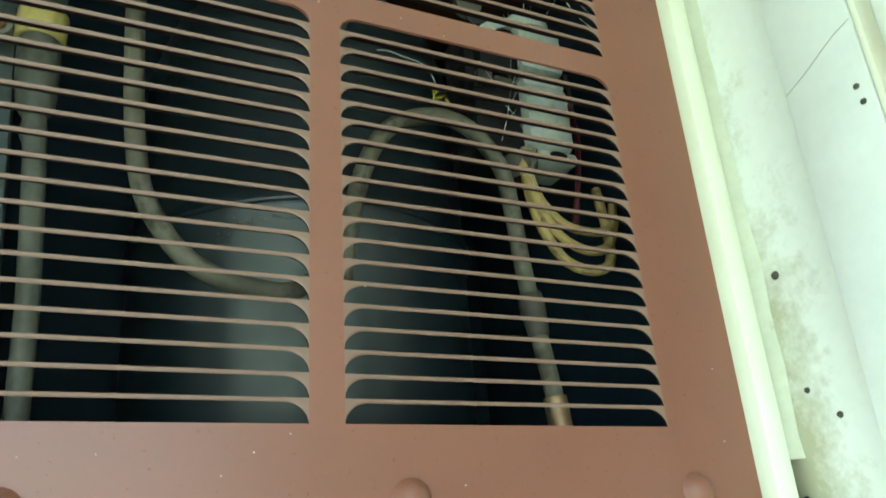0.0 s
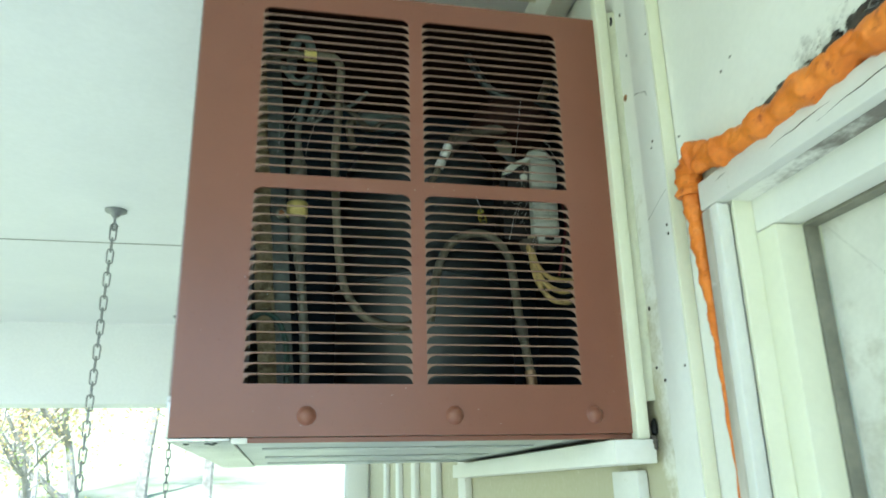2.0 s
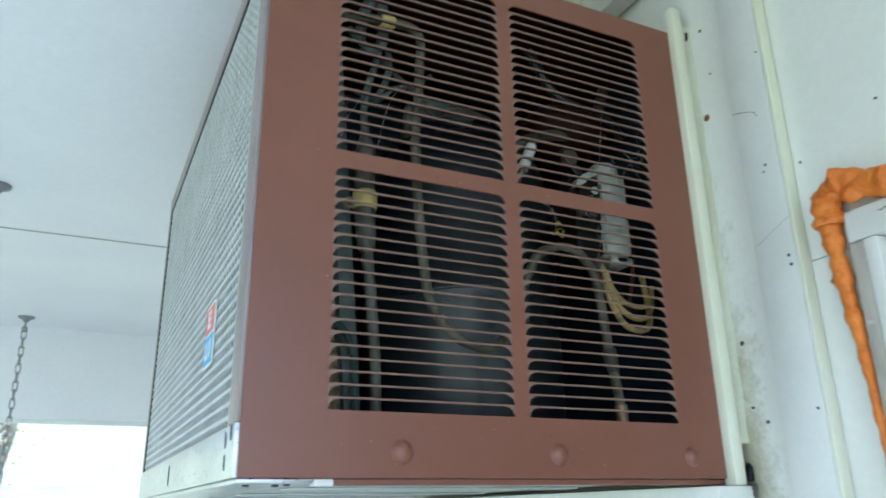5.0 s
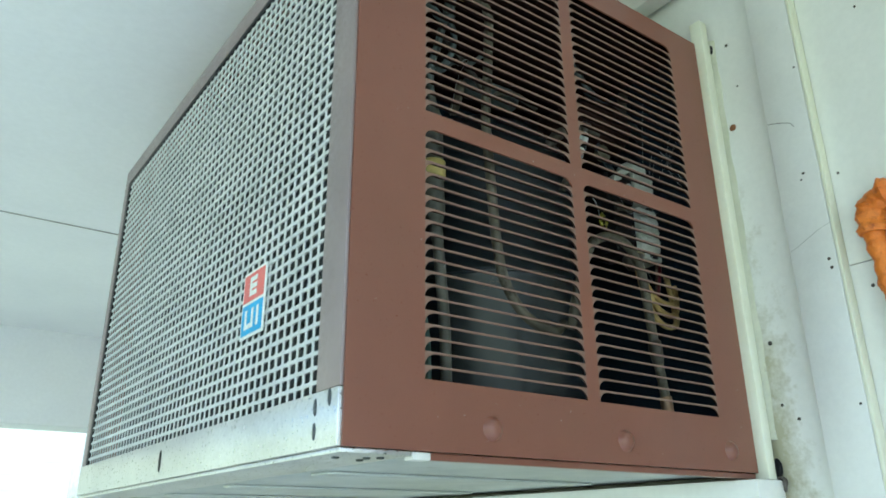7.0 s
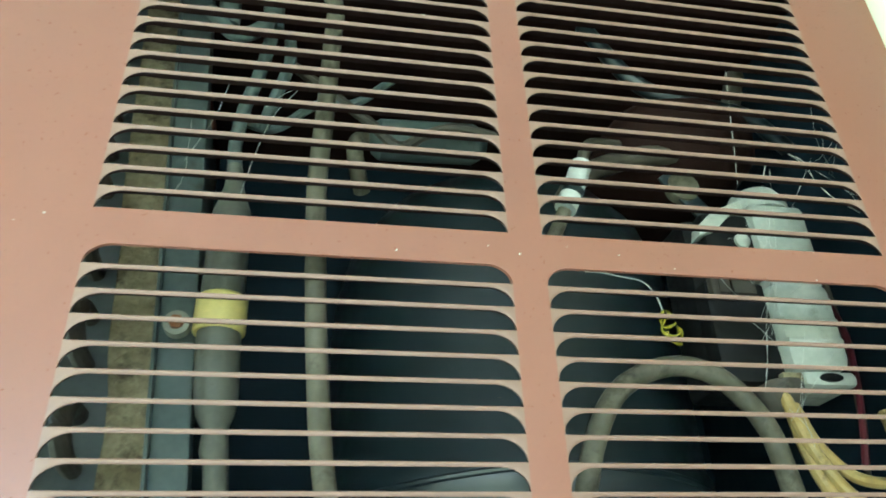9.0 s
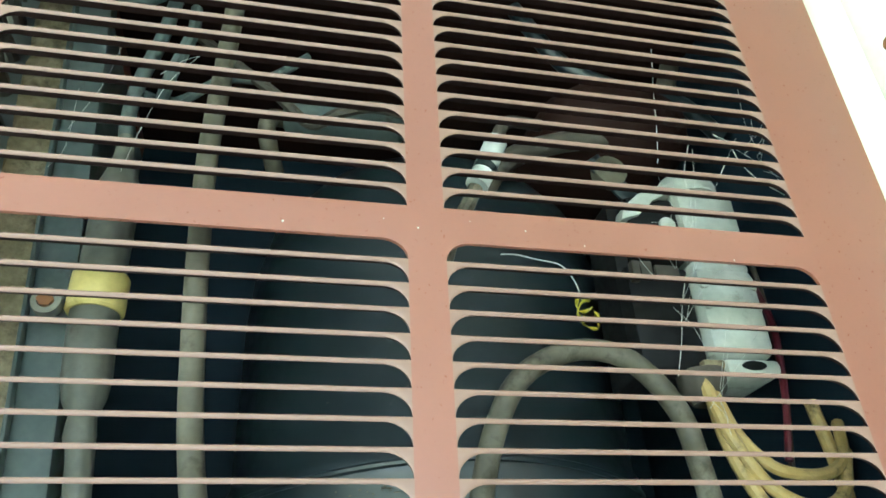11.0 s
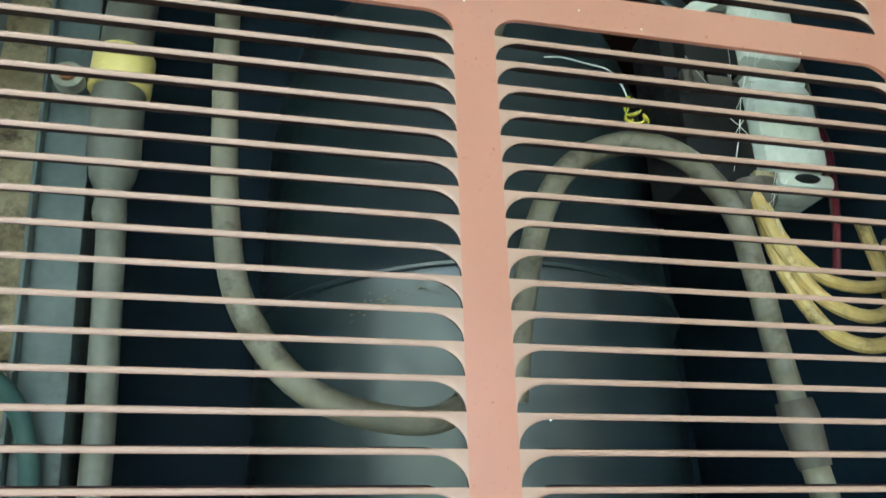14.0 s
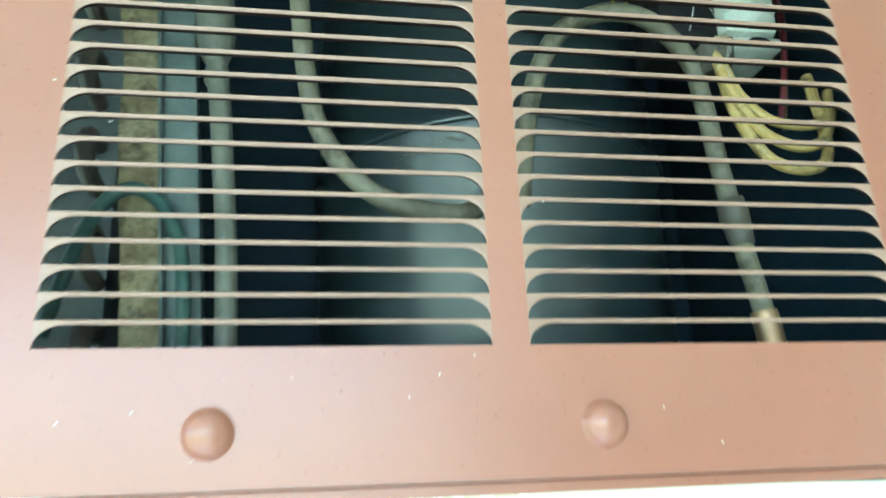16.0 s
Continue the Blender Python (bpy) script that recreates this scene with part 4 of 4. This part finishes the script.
muffler = part("muffler", lathe([(0.004, 0.0), (0.0085, 0.002), (0.0115, 0.006), (0.0115, 0.058), (0.0085, 0.063), (0.004, 0.066)], 28, pose(-0.0860, 0.086, 0.3560, 0, 88, 0)), POST, ac, "dull grey horizontal muffler cylinder")
part("elbow", tube([(-0.083, 0.088, 0.3560), (-0.091, 0.085, 0.3545), (-0.0935, 0.083, 0.346), (-0.0915, 0.090, 0.338), (-0.0880, 0.102, 0.332)], 0.0046, 12, 6), HOSE, muffler, "pale elbow")
part("gusset", box(-0.0020, 0.0020, -0.0010, 0.0010, -0.0300, 0.0300, 0.0006, m=pose(0.0850, 0.066, 0.3180, 0, -38, 0) @ Matrix.Diagonal((2.6, 1, 0.62, 1))), DARKGREY, ac, "grey sheet gusset beside the relay cap")
part("capillary_tube", tube([(-0.13, 0.07, 0.39), (-0.11, 0.066, 0.37), (-0.088, 0.066, 0.352), (-0.072, 0.066, 0.337), (-0.058, 0.066, 0.346), (-0.04, 0.066, 0.352), (-0.012, 0.064, 0.345)], 0.0030, 8, 6), TUBE, ac, "bent capillary tube")
part("capillary_tube", tube([(-0.155, 0.064, 0.345), (-0.135, 0.061, 0.338), (-0.115, 0.064, 0.358), (-0.095, 0.068, 0.365), (-0.075, 0.07, 0.385)], 0.0024, 8, 6), POST, ac)
part("discharge_pipe", tube([(0.150, 0.085, 0.43), (0.13, 0.08, 0.385), (0.10, 0.078, 0.360), (0.065, 0.078, 0.352), (0.03, 0.08, 0.335), (0.01, 0.09, 0.30)], 0.0060, 12, 6), TUBE, ac, "dark discharge pipe")
part("liquid_pipe", tube([(0.045, 0.075, 0.45), (0.07, 0.072, 0.405), (0.10, 0.072, 0.392), (0.14, 0.074, 0.388), (0.168, 0.08, 0.37)], 0.0048, 12, 6), DARKGREY, ac)
conn = part("wire_connector", tube([(-0.0039, 0.0220, 0.2765), (0.0010, 0.0220, 0.2872), (0.0046, 0.0220, 0.2961), (0.0068, 0.0220, 0.3015)], 0.0050, 14, 4), SILVER, ac, "pale splice connector")
part("lead", tube([(-0.0043, 0.0220, 0.2756), (-0.0083, 0.0230, 0.2668), (-0.0140, 0.0260, 0.2555), (-0.0174, 0.0320, 0.2417)], 0.0032, 10, 5), HOSE, conn, "grey lead")
part("lead", tube([(0.0071, 0.0220, 0.3023), (0.0104, 0.0240, 0.3106), (0.0184, 0.0320, 0.3222), (0.0368, 0.0420, 0.3305)], 0.0030, 10, 5), TUBE, conn)
part("collar", tube([(-0.0006, 0.0217, 0.2836), (0.0008, 0.0217, 0.2867)], 0.0052, 14, 2), DARKGREY, conn, "dark ring")
harness = part("yellow_wire", tube([(0.1000, 0.052, 0.2100), (0.1035, 0.050, 0.196), (0.108, 0.048, 0.180), (0.121, 0.047, 0.1665), (0.142, 0.048, 0.1645), (0.158, 0.052, 0.172), (0.166, 0.058, 0.19)], 0.0026, 10, 8), YWIRE, ac, "grimy looped yellow wire")
part("wire", tube([(0.0985, 0.050, 0.2100), (0.100, 0.048, 0.194), (0.1045, 0.046, 0.176), (0.1155, 0.045, 0.1580), (0.133, 0.045, 0.1510), (0.150, 0.048, 0.157), (0.162, 0.054, 0.176)], 0.0028, 10, 8), YWIRE, harness)
part("wire", tube([(0.1020, 0.053, 0.2095), (0.103, 0.050, 0.180), (0.108, 0.048, 0.160), (0.119, 0.047, 0.1440), (0.135, 0.046, 0.1395), (0.149, 0.048, 0.146), (0.156, 0.054, 0.165), (0.157, 0.060, 0.20)], 0.0030, 10, 8), YWIRE, harness)
part("red_wire", tube([(0.146, 0.062, 0.262), (0.1475, 0.058, 0.238), (0.1445, 0.056, 0.218), (0.1400, 0.055, 0.196), (0.1345, 0.056, 0.172)], 0.0017, 8, 6), RED, ac, "crimson wire")
part("thin_wire", tube([(0.155, 0.07, 0.29), (0.153, 0.066, 0.24), (0.147, 0.064, 0.20), (0.141, 0.064, 0.17)], 0.0014, 8, 6), HOSE, ac)
tag = part("thin_wire", tube([(0.014, 0.052, 0.262), (0.020, 0.049, 0.2605), (0.030, 0.048, 0.258), (0.040, 0.048, 0.256), (0.045, 0.047, 0.248), (0.0475, 0.047, 0.238)], 0.00036, 6, 6), SILVER, ac, "thin bright wire")
bm = bmesh.new()
rnd = random.Random(2)
for k, (dx, dz, rr) in enumerate(((0.0, 0.0, 0.0040), (0.0010, -0.0040, 0.0046), (0.0022, -0.0085, 0.0042))):
    ring = [Vector((0.0455 + dx + rr * math.cos(a) * 0.85, 0.0415 + 0.0016 * math.sin(2 * a + k), 0.2345 + dz + rr * math.sin(a))) for a in [0.4 + k + j * 0.52 for j in range(11)]]
    add_tube(bm, ring, lambda u: 0.00062 + 0.0003 * math.sin(u * 17), 5, 3, 0.25, k)
part("tag", bm, FOIL, tag, "crumpled yellow foil twist")
part("patina_pipe", tube([(-0.206, 0.052, 0.060), (-0.197, 0.050, 0.093), (-0.187, 0.049, 0.115), (-0.176, 0.049, 0.122), (-0.164, 0.049, 0.115), (-0.156, 0.050, 0.098), (-0.153, 0.051, 0.070), (-0.152, 0.052, 0.006)], 0.0030, 12, 7), PATINA, ac, "thin green-blue pipe bend")
# housing darkened with the shade brown so that it recedes
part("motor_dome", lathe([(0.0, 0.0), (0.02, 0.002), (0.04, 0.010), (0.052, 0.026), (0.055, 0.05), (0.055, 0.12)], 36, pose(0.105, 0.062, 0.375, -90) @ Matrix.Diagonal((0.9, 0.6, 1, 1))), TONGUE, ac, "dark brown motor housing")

# dust webs inside the louvres
rnd = random.Random(21)
bm = bmesh.new()
for (x, z), n in (((0.103, 0.285), 7), ((0.150, 0.325), 7), ((0.09, 0.24), 5), ((-0.165, 0.31), 2), ((0.098, 0.20), 5)):
    for k in range(n):
        p = Vector((x, 0.040, z))
        q = p + Vector((rnd.uniform(-0.02, 0.02), rnd.uniform(-0.03, 0.008), rnd.uniform(-0.04, 0.04)))
        add_tube(bm, [p + Vector((rnd.uniform(-0.006, 0.006), 0, rnd.uniform(-0.02, 0.02))), (p + q) / 2 + Vector((0, 0, -0.003)), q], 0.00010, 4, 4)
rnd = random.Random(5)
for run, r in ((((0.0962, 0.305), (0.0905, 0.288), (0.0900, 0.2724), (0.0852, 0.262), (0.0805, 0.2426), (0.0718, 0.2208), (0.0690, 0.205), (0.0653, 0.1916)), 0.00014),
               (((0.0965, 0.300), (0.0945, 0.280), (0.0850, 0.2500), (0.0790, 0.2320), (0.0730, 0.2150)), 0.00010),
               (((0.1120, 0.313), (0.1160, 0.3060), (0.1203, 0.2982), (0.1290, 0.2890), (0.1384, 0.2809)), 0.00017),
               (((0.1120, 0.313), (0.1240, 0.3040), (0.1330, 0.2920), (0.1375, 0.2830)), 0.00009),
               (((0.1201, 0.3083), (0.1073, 0.2868), (0.1019, 0.2768)), 0.00009),
               (((0.0888, 0.3626), (0.0840, 0.3350), (0.0813, 0.3098), (0.0759, 0.2893)), 0.00011)):
    add_tube(bm, [(x + rnd.uniform(-0.0008, 0.0008), 0.012 + rnd.uniform(-0.001, 0.004), z) for x, z in run], lambda u: r * (1 + 0.5 * math.sin(u * 50)), 5, 5)
for run in (((-0.1225, 0.3389), (-0.1332, 0.3218), (-0.1400, 0.2980), (-0.1446, 0.2745)), ((-0.1225, 0.3389), (-0.1290, 0.3350), (-0.1370, 0.3260))):
    add_tube(bm, [(x, 0.030, z) for x, z in run], 0.00012, 5, 4)
thing("cobweb", bm, WEB, "dusty cobweb strands behind the louvres", "cobweb", kind="stuff")


# ---------------------------------------------------------------- swing chains
def chain_link(name="link"):
    n, R, L, r = 14, 0.0066, 0.0165, 0.0018
    pts = []
    for k in range(n):
        a = 2 * math.pi * k / n
        pts.append(Vector((R * math.cos(a), 0, R * math.sin(a) + (L - R if math.sin(a) >= 0 else -(L - R)))))
    bm = bmesh.new()
    rings = []
    for k, c in enumerate(pts):
        d = (pts[(k + 1) % n] - pts[k - 1]).normalized()
        a, b = Vector((0, 1, 0)), d.cross(Vector((0, 1, 0)))
        rings.append([bm.verts.new(c + (a * math.cos(2 * math.pi * s / 6) + b * math.sin(2 * math.pi * s / 6)) * r) for s in range(6)])
    for k in range(n):
        u, v = rings[k], rings[(k + 1) % n]
        for s in range(6):
            bm.faces.new((u[s], u[(s + 1) % 6], v[(s + 1) % 6], v[s]))
    return to_mesh(name, bm, CHAIN)


LINK = chain_link()


def chain(x, y, lean_x, lean_y):
    c = empty("swing_chain", "grey steel porch swing chain hanging from a ceiling hook", "chain", "porch swing chains")
    c.location = (x, y, CEIL_Z)
    part("ceiling_plate", lathe([(0.024, 0), (0.023, -0.004), (0.012, -0.009), (0.007, -0.016), (0.0, -0.018)], 24), CHAIN, c)
    part("eye_hook", tube([(0, 0, -0.012), (0, 0, -0.03), (0.006, 0, -0.038), (0, 0, -0.047), (-0.006, 0, -0.038), (-0.001, 0, -0.031)], 0.0028, 8, 5), CHAIN, c)
    for k in range(46):
        s = new("link", LINK)
        d = 0.055 + k * 0.0262
        s.matrix_basis = pose(lean_x * d, lean_y * d, -d, 0, 0, 90 * (k % 2) + 20)
        s.parent = c
    return c


chain(-0.535, 0.985, -0.018, 0.0)
chain(-0.525, 2.06, 0.0, 0.0)

# ---------------------------------------------------------------- beyond the porch
far = empty("board_wall", "white vertical board siding of a further wall", "wall", kind="structure")
part("backing", box(0.10, 1.6, 2.44, 2.5, FLOOR_Z, 0.9), WHITE, far)
for k in range(12):
    part("board", box(0.105 + k * 0.118, 0.105 + k * 0.118 + 0.085, 2.425, 2.4395, FLOOR_Z, 0.9, 0.003), WHITE, far)

bm = bmesh.new()
N = 48
grid = {}
for i in range(N + 1):
    for j in range(N + 1):
        x, y = (i / N * 2 - 1), (j / N * 2 - 1)
        X, Y = math.copysign(abs(x) ** 2.2 * 900, x), math.copysign(abs(y) ** 2.2 * 900, y)
        d = max(0.0, math.hypot(X, Y) - 7)
        h = min(26.0, 0.16 * d) * max(0, min(1, (Y + 6) / 16)) + 0.35 * noise.noise((X * 0.08, Y * 0.08, 0.3)) * min(1, d / 8)
        grid[i, j] = bm.verts.new((X, Y, GROUND_Z + h))
for i in range(N):
    for j in range(N):
        bm.faces.new((grid[i, j], grid[i + 1, j], grid[i + 1, j + 1], grid[i, j + 1]))
thing("ground", bm, GRASS, "pale leaf-strewn bank rising behind the porch", "ground", kind="structure")


def hill_z(x, y):
    d = max(0.0, math.hypot(x, y) - 7)
    return GROUND_Z + min(26.0, 0.16 * d) * max(0, min(1, (y + 6) / 16))


def tree(x, y, height, leaf, seed, spread=0.45, leaves=900, size=0.09, bare=False):
    rnd = random.Random(seed)
    t = empty("tree", "autumn tree with thin pale foliage" if not bare else "nearly bare autumn tree with thin limbs", "tree", "trees behind the porch")
    t.location = (x, y, hill_z(x, y) - 0.1)
    bm, tips = bmesh.new(), []

    def limb(p, d, length, r, level):
        pts = [p]
        for _ in range(3):
            d = (d + Vector((rnd.uniform(-1, 1), rnd.uniform(-1, 1), rnd.uniform(-0.3, 0.7))) * 0.22).normalized()
            pts.append(pts[-1] + d * length / 3)
        add_tube(bm, pts, lambda u: r * (1 - 0.6 * u), 7 if level < 2 else 5, 3)
        if level < 3:
            for k in range(rnd.randint(3, 4)):
                q = pts[rnd.choice((1, 2, 3))]
                a = rnd.uniform(0, 6.28)
                limb(q, (d * 0.6 + Vector((math.cos(a), math.sin(a), 0.35)) * 0.9).normalized(), length * rnd.uniform(0.45, 0.65), r * 0.45, level + 1)
        else:
            tips.extend(pts[1:])
    limb(Vector((0, 0, 0)), Vector((rnd.uniform(-0.1, 0.1), rnd.uniform(-0.1, 0.1), 1)), height * 0.5, height * 0.022, 0)
    part("trunk", bm, BARK, t, "dark trunk and limbs")
    vs, fs = [], []
    for k in range(leaves):
        c = rnd.choice(tips) + Vector((rnd.gauss(0, 1), rnd.gauss(0, 1), rnd.gauss(0, 0.8))) * spread * 0.5
        e = Euler((rnd.uniform(0, 6.3), rnd.uniform(0, 6.3), rnd.uniform(0, 6.3))).to_matrix()
        s = size * rnd.uniform(0.4, 0.9)
        i = len(vs)
        vs.extend([tuple(c + e @ Vector(v) * s) for v in ((0, -1, 0), (0.55, 0, 0.12), (0, 1, 0), (-0.55, 0, 0.12))])
        fs.append((i, i + 1, i + 2, i + 3))
    me = bpy.data.meshes.new("crown")
    me.from_pydata(vs, [], fs)
    me.materials.append(leaf)
    o = new("crown", me)
    o.parent = t
    return t


tree(-2.6, 9.5, 4.6, LEAF_Y, 1, 0.6, 2700, 0.039)
tree(-1.2, 12.5, 5.5, LEAF_Y, 2, 0.7, 3000, 0.044)
tree(-4.4, 11.0, 5.0, LEAF_G, 3, 0.7, 3300, 0.044)
tree(-5.2, 17.0, 6.0, LEAF_O, 4, 0.8, 3600, 0.055)
tree(-6.5, 14.0, 6.0, LEAF_Y, 5, 0.8, 3000, 0.050)
tree(-3.2, 18.0, 6.5, LEAF_G, 6, 0.9, 3600, 0.055)
tree(-8.5, 10.0, 5.0, LEAF_O, 7, 0.9, 1260, 0.033)
tree(-2.0, 6.8, 3.8, LEAF_G, 8, 0.5, 480, 0.033, True)
